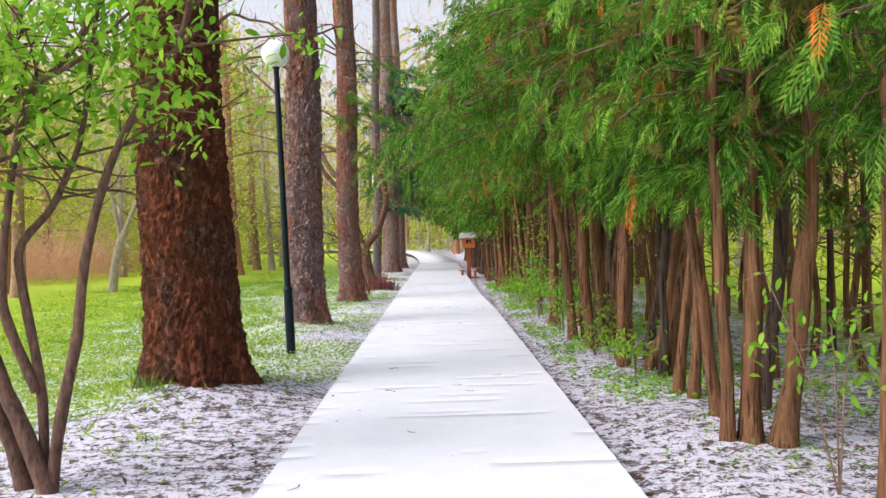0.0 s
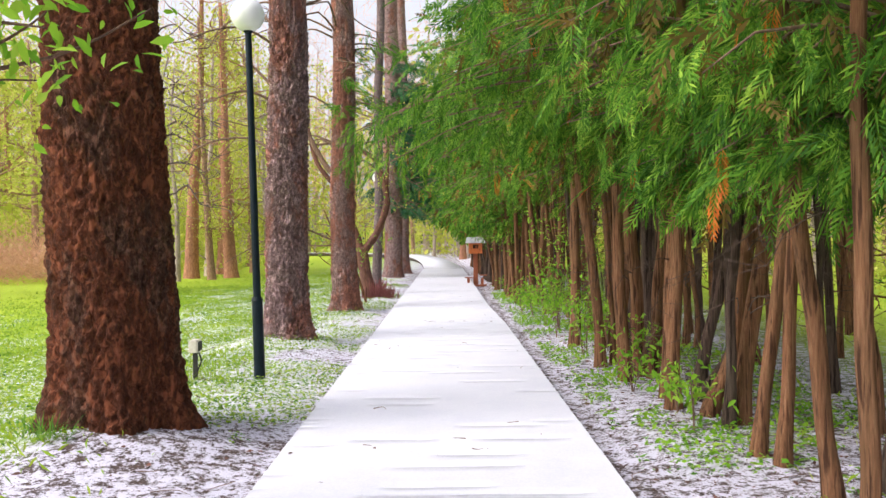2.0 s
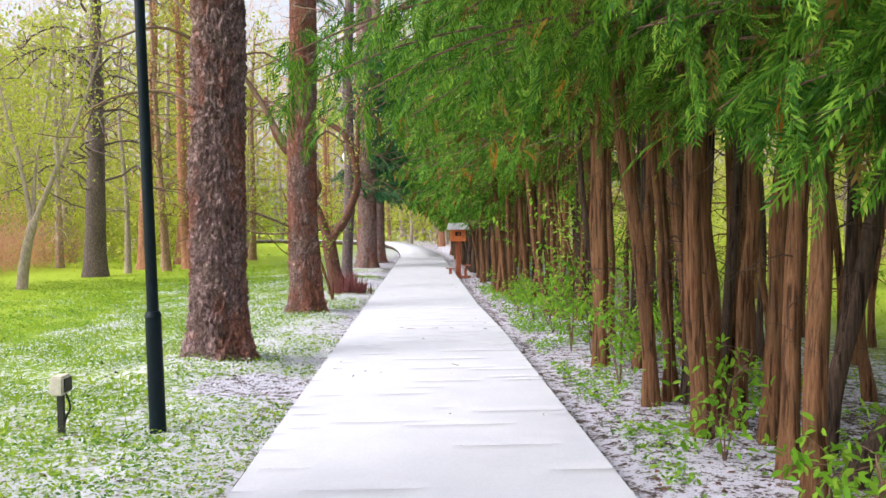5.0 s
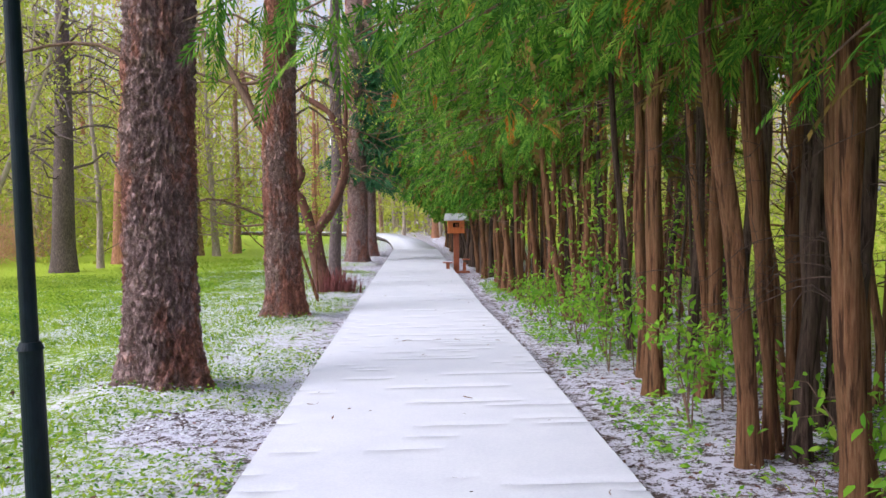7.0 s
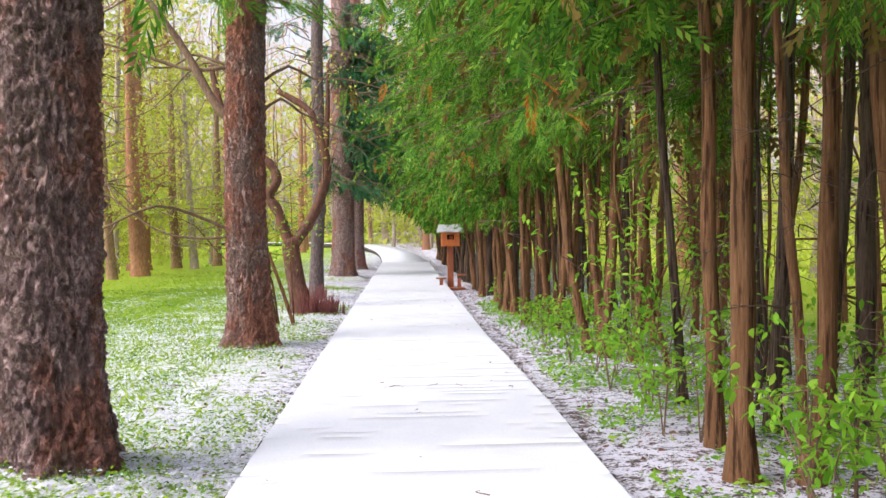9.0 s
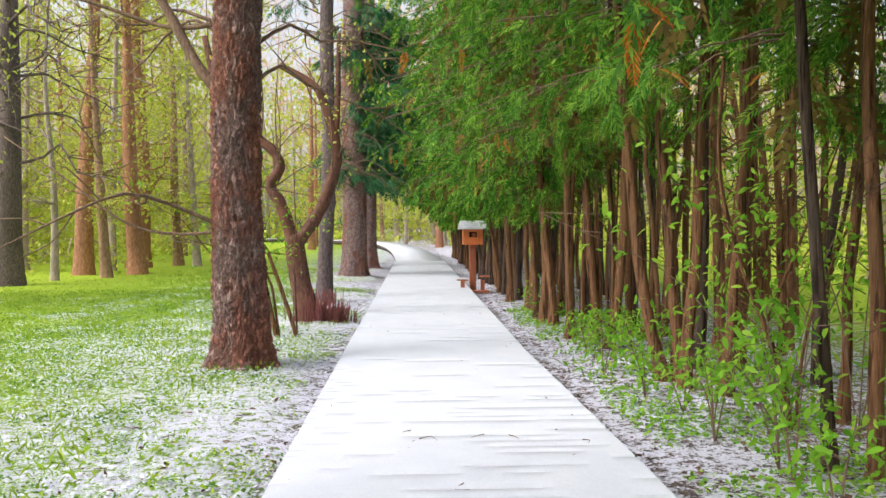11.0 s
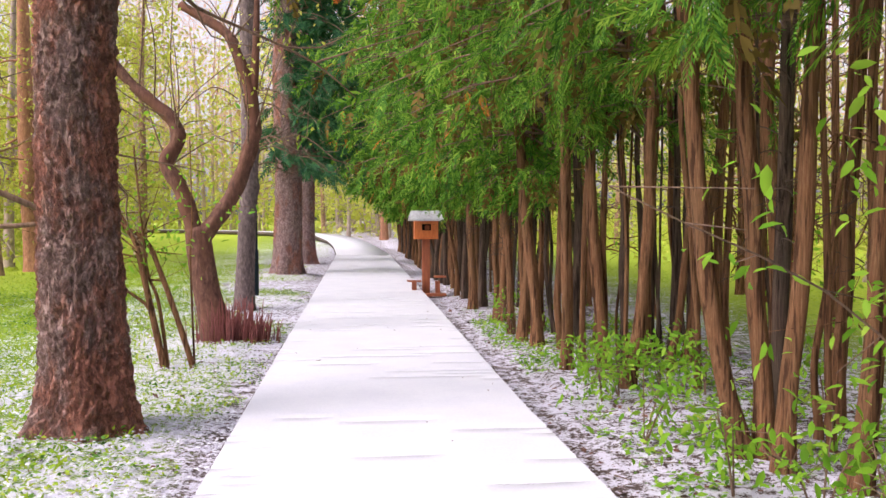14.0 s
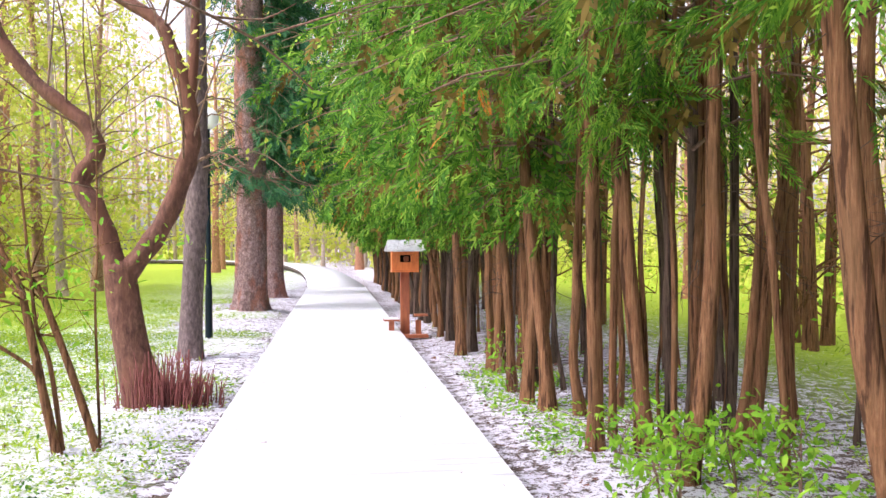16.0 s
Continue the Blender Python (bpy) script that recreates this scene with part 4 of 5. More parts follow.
for s in (-1, 1):
    bm = bmesh.new()
    q = [bm.verts.new(p) for p in ((s * 0.20, -0.17, 1.46), (s * 0.20, 0.17, 1.46), (s * 0.20, 0, 1.60), (s * 0.225, -0.17, 1.46), (s * 0.225, 0.17, 1.46), (s * 0.225, 0, 1.60))]
    for f in ((0, 1, 2), (3, 5, 4), (0, 3, 4, 1), (1, 4, 5, 2), (2, 5, 3, 0)):
        bm.faces.new([q[i] for i in f])
    bmesh.ops.recalc_face_normals(bm, faces=bm.faces)
    part("gable", bm, ORANGE_WOOD, roof)
bench = thing("feeding_table", (0.93, 30.65, 0.0), "low brown wooden feeding table with snow on it", "table")
for x, y in ((-0.10, -0.05), (0.36, 0.05)):
    part("leg", box_bm((0.09, 0.09, 0.30), (x, y, 0.12), 0.006), BROWN_WOOD, bench)
part("shelf", box_bm((0.26, 0.30, 0.03), (-0.10, 0, 0.285), 0.005), BROWN_WOOD, bench)
part("shelf", box_bm((0.22, 0.26, 0.03), (0.40, 0, 0.36), 0.005), BROWN_WOOD, bench)
part("foot_board", box_bm((0.62, 0.22, 0.05), (0.18, -0.25, 0.03), 0.006), BROWN_WOOD, bench)
part("snow_cap", box_bm((0.25, 0.29, 0.018), (-0.10, 0, 0.310), 0.006), SNOW, bench)


# ---- forked tree and bushes on the left ----
def leaves_round(spots, n, spread_by, size, shape=LEAF_SHAPE, hang=-0.3):
    k = rng.integers(0, len(spots), n)
    P = np.asarray(spots)[k] + rng.normal(size=(n, 3)) * spread_by
    D = unit(n) + np.array([0, 0, hang])
    return scattered(shape, P, D, size * rng.uniform(0.6, 1.3, n), rng.uniform(-1.2, 1.2, n))


fork = thing("forked_tree", (-1.94, 24.82, 0.0), "crooked forked tree with rough brown bark and young leaves", "tree")
trunk_line = bent([(0.06, 0, -0.1), (-0.04, 0, 0.25), (-0.13, 0.02, 0.64), (-0.2, 0.04, 1.08), (-0.23, 0.05, 1.36)], 24)
part_of("trunk", *tube(trunk_line, np.interp(trunk_line[:, 2], (-0.1, 0.15, 0.5, 1.35), (0.25, 0.21, 0.165, 0.145)), 18, 0.05), BARK_FORK, fork, smooth=True)
LEFT_LIMB = [(-0.23, 0.05, 1.2), (-0.33, 0.05, 1.55), (-0.45, 0.06, 1.89), (-0.60, 0.08, 2.15), (-0.46, 0.1, 2.43), (-0.54, 0.14, 2.68), (-0.78, 0.18, 2.9), (-1.09, 0.22, 3.18), (-1.45, 0.3, 3.7), (-1.7, 0.5, 4.6)]
RIGHT_LIMB = [(-0.23, 0.05, 1.2), (0.05, 0.05, 1.55), (0.25, 0.03, 1.89), (0.41, 0.0, 2.33), (0.46, 0.0, 2.6), (0.40, 0.05, 3.03), (0.25, 0.1, 3.47), (0.1, 0.15, 3.75), (-0.45, 0.3, 4.1)]
for line, r in ((LEFT_LIMB, 0.11), (RIGHT_LIMB, 0.11)):
    q = bent(line, 44)
    rad = np.linspace(r, r * 0.5, 44) * (1 + 0.08 * np.sin(np.arange(44) * 1.3))
    part_of("limb", *tube(q, rad, 14, 0.05), BARK_FORK, fork, smooth=True)
q = bent([(0.42, 0.05, 2.85), (0.47, 0.1, 3.4), (0.5, 0.2, 4.6)], 12)
part_of("limb", *tube(q, np.linspace(0.07, 0.03, 12), 10), BARK_FORK, fork, smooth=True)
bits, tips = [], []
for line in (LEFT_LIMB, RIGHT_LIMB):
    q = bent(line, 30)
    for k in rng.integers(8, 30, 15):
        e = q[k] + np.array([rng.normal() * 0.5, rng.normal() * 0.5, rng.uniform(0.3, 1.6)])
        w = bent([q[k], (q[k] + e) / 2 + rng.normal(size=3) * 0.09, e], 8)
        bits.append(tube(w, np.linspace(0.012, 0.004, 8), 4))
        tips += [w[5], w[6], w[7]]
tagged(part_of("twig_mass", *joined(bits), TWIG, fork, smooth=True), kind="stuff")
part_of("leaves", *leaves_round(tips, 520, 0.17, 0.07), LEAF_YELLOW, fork, "small yellow-green leaves")
bits = []
for k in range(420):
    az, d = rng.uniform(0, 6.28), abs(rng.normal()) * 0.13 + 0.15
    x, y = math.cos(az) * d + (0.12 if k < 200 else 0.34), math.sin(az) * d * 0.7 - 0.1
    L = rng.uniform(0.12, 0.36 if k >= 200 else 0.55)
    bits.append(tube(bent([(x, y, -0.03), (x * 1.02, y * 1.05, L * 0.5), (x * 1.06 + rng.normal() * 0.03, y * 1.1, L)], 4), np.linspace(0.008, 0.003, 4), 4))
tagged(part_of("shoot_mass", *joined(bits), SHOOT, fork, "dense dark red shoots round the foot"), kind="stuff")


def bush(name, place, label, lines, radii, leaf_n, leaf_size, leaf_mat, spread_by, twig_n, bark=TWIG, from_z=1.2, group="", reach=0.5):
    ob = thing(name, place, label, "bush", group)
    spots, twigs = [], []
    for line, r in zip(lines, radii):
        q = bent(line, 30)
        part_of("stem", *tube(q, np.linspace(r, r * 0.45, 30) * (1 + 0.05 * np.sin(np.arange(30) * 1.9)), 10, 0.03), bark, ob, smooth=True)
        up = q[q[:, 2] > from_z]
        for _ in range(twig_n):
            if not len(up):
                break
            s = up[rng.integers(0, len(up))]
            e = s + np.array([rng.normal() * reach, rng.normal() * reach * 0.6, rng.uniform(-0.2, 0.7) * reach * 1.6])
            w = bent([s, (s + e) / 2 + rng.normal(size=3) * 0.1 * reach, e], 8)
            twigs.append(tube(w, np.linspace(r * 0.28, r * 0.08, 8), 4))
            spots += [w[4], w[5], w[6], w[7], w[7]]
    if twigs:
        tagged(part_of("twig_mass", *joined(twigs), bark, ob, smooth=True), kind="stuff")
    spots = [s for s in spots if s[2] > from_z + 0.25] or spots
    if leaf_n and spots:
        part_of("leaves", *leaves_round(spots, leaf_n, spread_by, leaf_size, FOLDED_LEAF), leaf_mat, ob, "fresh green leaves")
    return ob


bush("lilac_bush", (-2.5, 5.25, 0.0), "crooked many-stemmed bush with fresh green leaves in snow", [
    [(0.07, 0, -0.08), (0.14, 0, 0.39), (0.27, 0, 0.94), (0.29, 0, 1.08), (0.34, 0.03, 1.49), (0.49, 0.06, 2.01), (0.70, 0.1, 2.42), (0.9, 0.2, 2.79), (1.0, 0.3, 3.3)],
    [(0.01, 0.05, -0.08), (0.02, 0.05, 0.6), (-0.07, 0.05, 1.23), (-0.09, 0.07, 1.51), (0.09, 0.1, 1.74), (0.20, 0.1, 1.95), (0.29, 0.15, 2.25), (0.40, 0.2, 3.1)],
    [(0.10, -0.03, -0.08), (-0.08, 0.0, 0.40), (-0.21, 0.03, 0.68), (-0.33, 0.05, 1.1), (-0.38, 0.1, 1.65), (-0.3, 0.1, 2.3), (-0.1, 0.2, 3.0)],
    [(-0.11, 0.08, -0.08), (-0.19, 0.1, 0.26), (-0.32, 0.1, 0.61), (-0.43, 0.12, 1.31), (-0.5, 0.2, 2.3), (-0.6, 0.3, 3.1)],
    [(0.0, 0.03, 0.62), (-0.16, 0.0, 1.09), (-0.17, 0.0, 1.37), (-0.13, 0.02, 1.78), (-0.01, 0.05, 2.4), (0.24, 0.1, 2.7), (0.5, 0.1, 3.1)],
    [(-0.11, 0.04, 2.42), (0.06, 0.0, 2.5), (0.34, -0.03, 2.63), (0.48, 0.0, 2.77), (0.8, 0.1, 3.1)],
], (0.040, 0.034, 0.058, 0.062, 0.034, 0.02), 2300, 0.09, LEAF, (0.14, 0.12, 0.12), 15, bark=BARK_BUSH, from_z=1.75)
bush("hazel_bush", (-2.12, 22.82, 0.0), "thin arching bush stems with few green leaves", [
    [(0.0, 0, -0.05), (-0.11, 0.0, 0.49), (-0.23, 0.05, 1.02), (-0.30, 0.1, 1.25), (-0.5, 0.2, 1.6), (-0.8, 0.3, 2.3)],
    [(0.26, 0.1, -0.05), (0.10, 0.1, 0.48), (-0.07, 0.1, 0.98), (-0.19, 0.12, 1.25), (-0.42, 0.15, 1.42), (-0.75, 0.15, 1.75)],
    [(0.02, 0.05, -0.05), (-0.07, 0.05, 0.65), (-0.17, 0.08, 0.92), (-0.22, 0.1, 1.3), (-0.3, 0.1, 2.2)],
    [(0.24, 0.2, -0.05), (0.22, 0.2, 0.64), (0.21, 0.2, 1.14), (0.23, 0.2, 1.5), (0.2, 0.3, 2.3)],
    [(-0.15, 0.0, 0.60), (-0.21, 0.0, 0.67), (-0.40, -0.05, 0.82), (-0.8, -0.1, 1.1), (-1.2, -0.2, 1.6)],
], (0.036, 0.032, 0.020, 0.012, 0.018), 380, 0.07, LEAF, 0.12, 8, bark=BARK_THUJA, from_z=0.8)

bush("young_tree", (2.45, 17.3, 0.0), "thin leaning young tree with bright yellow-green leaves", [
    [(0.0, 0, -0.05), (-0.04, 0.0, 0.3), (-0.18, 0.0, 0.75), (-0.38, 0.02, 1.3), (-0.5, 0.05, 1.9), (-0.45, 0.1, 2.7)],
    [(-0.18, 0.0, 0.75), (0.05, 0.1, 1.2), (0.35, 0.2, 1.8), (0.6, 0.2, 2.5)],
    [(0.08, 0.1, -0.05), (0.2, 0.15, 0.7), (0.5, 0.2, 1.4), (0.9, 0.3, 2.2)],
], (0.028, 0.014, 0.014), 620, 0.075, LEAF, 0.16, 9, bark=BARK_THUJA, from_z=0.6)


# ---- grass tuft at the larch's foot ----
tuft = thing("grass_tuft", (-2.72, 7.86, height(-2.72, 7.86)), "green grass tuft at the thick larch's foot", "grass")
n = 60
D = np.stack([rng.normal(size=n) * 0.5, rng.normal(size=n) * 0.5, np.full(n, 0.9)], axis=1)
shape = (np.array([[0, -0.025, 0], [0.55, -0.02, 0.03], [1, 0, -0.12], [0.5, 0.025, 0.03]]), np.array([[0, 1, 2, 3]]))
part_of("blades", *scattered(shape, np.stack([rng.normal(size=n) * 0.07, rng.normal(size=n) * 0.05, np.zeros(n)], axis=1), D, rng.uniform(0.12, 0.26, n), rng.uniform(-1, 1, n)), HERB, tuft)


# ---- leafy saplings under the hedge ----
def sapling(place, h, n, label):
    ob = thing("sapling", place, label, "sapling", "leafy saplings under the hedge")
    spots, wood = [], []
    for k in range(3):
        d = rng.normal(size=2) * 0.22 * h
        line = bent([(0, 0, -0.03), (d[0] * 0.4, d[1] * 0.4, h * 0.5), (d[0], d[1], h * rng.uniform(0.7, 1.05))], 9)
        wood.append(tube(line, np.linspace(0.007, 0.003, 9), 5))
        for j in (4, 5, 6, 7, 8):
            e = line[j] + rng.normal(size=3) * (0.13, 0.13, 0.05)
            wood.append(tube([line[j], e], (0.003, 0.002), 4, closed=False))
            spots.append(e)
    tagged(part_of("stem", *joined(wood), TWIG, ob, smooth=True), kind="stuff")
    part_of("leaves", *leaves_round(spots, int(n * 1.9), (0.09, 0.09, 0.07), 0.072, FOLDED_LEAF, hang=-0.45), LEAF, ob, "bright light-green leaves")


SAPLINGS = [(2.2, 4.75, 1.3, 50), (3.0, 5.6, 0.8, 50), (1.95, 8.6, 0.5, 45), (2.0, 9.25, 0.35, 50), (2.05, 11.0, 0.7, 70), (1.8, 12.9, 0.7, 80), (1.9, 13.3, 0.9, 80), (1.75, 15.2, 0.6, 60), (1.95, 16.3, 1.0, 90),
            (1.8, 17.0, 0.6, 60), (1.9, 18.0, 0.6, 60), (1.75, 18.6, 0.5, 60), (2.38, 17.3, 2.1, 60), (2.8, 17.0, 1.7, 60), (1.7, 20.9, 0.35, 70), (1.9, 21.1, 0.5, 90), (2.3, 21.2, 0.45, 110), (2.6, 21.0, 0.5, 90),
            (2.7, 14.0, 0.7, 90), (2.2, 13.4, 0.8, 90), (2.5, 12.9, 0.5, 70), (1.6, 19.6, 0.5, 70), (1.85, 22.1, 0.3, 50), (2.9, 19.0, 0.5, 60), (3.3, 20.4, 0.7, 50), (1.75, 24.9, 0.4, 40), (1.8, 26.2, 0.5, 40), (2.7, 9.5, 0.5, 50),
            (1.85, 10.3, 0.4, 50), (2.8, 15.2, 0.9, 80), (3.2, 16.6, 1.0, 70), (1.95, 15.0, 0.9, 110), (2.0, 17.6, 0.5, 70), (1.9, 16.0, 0.9, 110)]
for x, y, h, n in SAPLINGS:
    sapling((x, y, height(x, y)), h, n, "light-green leafy sapling in snowy litter" if h < 0.75 else "tall thin sapling with bright green leaves")

# ---- trees of the wood ----
def wood_tree(place, h, r, label, bark, leaf_mat, leaf_n, leaf_size, low, limbs, group, wide=1.0):
    ob = thing("woodland_tree", place, label, "tree", group)
    lean = rng.normal(size=2) * 0.03
    line = bent([(0, 0, -0.2), (lean[0] * h * 0.3 + rng.normal() * 0.06, lean[1] * h * 0.3, h * 0.3), (lean[0] * h * 0.65 + rng.normal() * 0.1, lean[1] * h * 0.65, h * 0.65), (lean[0] * h, lean[1] * h, h)], 26)
    part_of("trunk", *tube(line, r * np.interp(line[:, 2], (-0.2, 0.2, 0.8, h), (1.4, 1.2, 1.0, 0.25)), 12, 0.03), bark, ob, smooth=True)
    bits, spots = [], []
    for _ in range(limbs):
        k = rng.integers(int(low / h * 25), 25)
        L = wide * rng.uniform(0.5, 2.4)
        az = rng.uniform(0, 6.28)
        d = np.array([math.cos(az), math.sin(az), rng.uniform(-0.35, 1.1)])
        pts = [line[k]]
        for s in (0.35, 0.7, 1.0):
            pts.append(line[k] + d * L * s + rng.normal(size=3) * 0.15 * L)
        w = bent(pts, 10)
        bits.append(tube(w[[0, 2, 4, 6, 8, 9]], np.linspace(min(r * 0.28, 0.035), 0.005, 6), 4))
        for j in (4, 6, 8):
            e = w[j] + rng.normal(size=3) * 0.4 * L * 0.6
            v = bent([w[j], (w[j] + e) / 2 + rng.normal(size=3) * 0.06, e], 5)
            bits.append(tube(v[::2], np.linspace(0.009, 0.004, 3), 3))
            spots += [v[2], v[3], v[4]]
        spots += [w[7], w[8], w[9]]
    tagged(part_of("limb_wood", *joined(bits), bark, ob, smooth=True), kind="stuff")
    if leaf_n:
        part_of("leaves", *leaves_round(spots, leaf_n, 0.22, leaf_size), leaf_mat, ob, "thin young foliage")
    return ob


FOREST = "trees of the spring wood"
# the ones that stand out singly on the lawn
dark_tree = wood_tree((-11.2, 34.6, 0), 13, 0.36, "dark grey-brown conifer trunk standing on snowy lawn", BARK_ASH, LEAF_YELLOW, 500, 0.12, 3.0, 22, FOREST)
for piece in dead_branches(22, 3.2, 9.5, 3.0, 0.045, (-1.2, 1.7), 0.3, 8, 0.05):
    part_of("branch", *piece, BARK_ASH, dark_tree, smooth=True)
wood_tree((-10.7, 36.4, 0), 9, 0.11, "thin grey sapling trunk beside larger tree", BARK_PALE, LEAF_YELLOW, 500, 0.12, 2.5, 20, FOREST)
wood_tree((-11.1, 39.6, 0), 13, 0.30, "orange-red pine trunk on the lawn", BARK_PINE, LEAF_YELLOW, 600, 0.13, 3.0, 22, FOREST)
wood_tree((-10.9, 44.6, 0), 13, 0.42, "red-brown pine trunk at the lawn's edge", BARK_PINE, LEAF_YELLOW, 600, 0.13, 3.0, 22, FOREST)
pale = thing("woodland_tree", (-10.7, 28.4, 0), "pale grey forked young tree on the lawn", "tree", FOREST)
q = bent([(-0.13, 0, -0.15), (-0.1, 0, 0.3), (0.01, 0, 0.99), (0.22, 0, 1.8)], 14)
part_of("trunk", *tube(q, np.linspace(0.16, 0.12, 14), 12, 0.03), BARK_PALE, pale, smooth=True)
bits, tips = [], []
for line, r in (([(0.2, 0, 1.7), (-0.12, 0.1, 3.32), (-0.47, 0.2, 4.57), (-0.75, 0.3, 5.65), (-1.0, 0.3, 7.5)], 0.075), ([(0.2, 0, 1.7), (0.96, -0.1, 3.31), (1.44, -0.1, 4.39), (1.86, 0.0, 5.62), (2.28, 0.1, 7.3)], 0.085),
                ([(0.22, 0, 1.75), (0.19, 0.3, 3.32), (0.46, 0.4, 4.87), (0.73, 0.5, 7.2)], 0.06), ([(0.96, -0.1, 3.31), (1.0, -0.2, 4.2), (1.39, -0.2, 5.17), (1.73, -0.3, 7.0)], 0.05)):
    q = bent(line, 24)
    part_of("limb", *tube(q, np.linspace(r, r * 0.3, 24), 8), BARK_PALE, pale, smooth=True)
    for _ in range(12):
        k = rng.integers(6, 24)
        e = q[k] + np.array([rng.normal() * 0.6, rng.normal() * 0.6, rng.uniform(0.1, 1.2)])
        w = bent([q[k], (q[k] + e) / 2 + rng.normal(size=3) * 0.08, e], 7)
        bits.append(tube(w, np.linspace(0.016, 0.005, 7), 4))
        tips += [w[4], w[5], w[6]]
tagged(part_of("twig_mass", *joined(bits), BARK_PALE, pale, smooth=True), kind="stuff")
part_of("leaves", *leaves_round(tips, 1900, 0.38, 0.13), LEAF_YELLOW, pale, "thin young foliage")
wood_tree((-9.7, 37.8, 0), 11, 0.16, "leaning brown woodland tree with young leaves", BARK_WOOD, LEAF_YELLOW, 1600, 0.12, 2.0, 26, FOREST)
wood_tree((-9.3, 39.5, 0), 12, 0.28, "red-brown woodland trunk with young leaves", BARK_PINE, LEAF_YELLOW, 1600, 0.12, 2.0, 26, FOREST)
protos = [
    wood_tree((-9.8, 46.2, 0), 12, 0.2, "brown woodland tree with thin yellow-green leaves", BARK_WOOD, LEAF_YELLOW, 1900, 0.2, 1.6, 30, FOREST, 1.2),
    wood_tree((-14.5, 43.0, 0), 11, 0.14, "pale slim tree with thin yellow-green leaves", BARK_PALE, LEAF_YELLOW, 2100, 0.2, 1.2, 34, FOREST, 1.2),
    wood_tree((-13.0, 52.0, 0), 13, 0.24, "reddish pine with thin green leaves around", BARK_PINE, LEAF_YELLOW, 1700, 0.2, 2.2, 28, FOREST, 1.2),
    wood_tree((-8.8, 45.2, 0), 10, 0.16, "grey bare-limbed tree with few spring leaves", BARK_PALE, LEAF_YELLOW, 1200, 0.13, 1.5, 40, FOREST, 1.1),
]
taken = [(-11.2, 34.6), (-10.7, 36.4), (-11.1, 39.6), (-10.9, 44.6), (-10.7, 28.4), (-9.7, 37.8), (-9.3, 39.5)]


def plant(count, xr, yr, gap, keep):
    done = 0
    for _ in range(4000):
        if done >= count:
            return
        x, y = rng.uniform(*xr), rng.uniform(*yr)
        if keep(x, y) and all((x - p) ** 2 + (y - q) ** 2 > gap * gap for p, q in taken):
            taken.append((x, y))
            s = rng.uniform(0.8, 1.25)
            copy_thing(protos[int(rng.integers(0, 4))], pose(x, y, 0, 0, 0, rng.uniform(0, 360)) @ Matrix.Diagonal((s, s, s, 1)))
            done += 1


deck_at = lambda y: float(np.interp(y, far_line[:, 1], far_line[:, 0])) if y > 46 else 0.0
plant(72, (-45, -6), (40, 88), 2.0, lambda x, y: abs(x - deck_at(y)) > 3.5 and x < -0.16 * y - 0.5)
plant(20, (-42, -13), (20, 42), 2.6, lambda x, y: x < -13)
plant(26, (-8, 18), (66, 100), 2.4, lambda x, y: abs(x - deck_at(y)) > 3.0)
plant(32, (9, 40), (16, 75), 2.3, lambda x, y: x > 7 + 0.02 * y)

# brown trunks behind the hedge
for x, y, r in ((5.9, 11.8, 0.10), (6.2, 15.0, 0.12), (5.2, 18.5, 0.10), (6.6, 22.0, 0.13), (6.9, 28.7, 0.17), (7.15, 28.2, 0.14), (6.6, 27.7, 0.15), (7.1, 30.0, 0.18), (8.7, 31.5, 0.15), (5.6, 24.2, 0.09), (4.9, 32.0, 0.12), (5.5, 35.5, 0.13), (4.4, 37.0, 0.11), (4.6, 41.0, 0.12), (5.2, 8.6, 0.10), (7.5, 18.0, 0.13)):
    wood_tree((x, y, 0), rng.uniform(8, 10), r * 0.62, "brown conifer trunk with dry horizontal twigs behind hedge", BARK_THUJA, LEAF, 160, 0.12, 0.8, 30, "trunks behind the hedge", 0.7)


def far_wood():
    """The wood that closes the view: slim trunks and thin foliage, too many to count."""
    n = 520
    ang = rng.uniform(-1.35, 1.35, n)
    dist = rng.uniform(95, 150, n)
    X, Y = np.sin(ang) * dist, 8 + np.cos(ang) * dist
    bits = []
    for x, y in zip(X, Y):
        h, r = rng.uniform(17, 31), rng.uniform(0.12, 0.3)
        bits.append(tube([(x, y, -0.2), (x + rng.normal() * 0.3, y, h * 0.5), (x + rng.normal() * 0.6, y, h)], (r, r * 0.8, r * 0.3), 6))
    ob = tagged(new("far_trunks", mesh_of("far_trunks", *joined(bits), True)), "slim pale trunks of the distant wood", "wood", kind="stuff")
    ob.data.materials.append(BARK_PALE)
    m = 95000
    k = rng.integers(0, n, m)
    P = np.stack([X[k] + rng.normal(size=m) * 1.9, Y[k] + rng.normal(size=m) * 1.9, 28 * rng.beta(0.95, 1.6, m) + 0.2], axis=1)
    ob = tagged(new("far_foliage", mesh_of("far_foliage", *scattered(LEAF_SHAPE, P, unit(m), rng.uniform(0.45, 1.15, m), rng.uniform(-1, 1, m)))), "thin yellow-green spring foliage of the distant wood", "foliage", kind="stuff")
    ob.data.materials.append(LEAF_YELLOW)


far_wood()


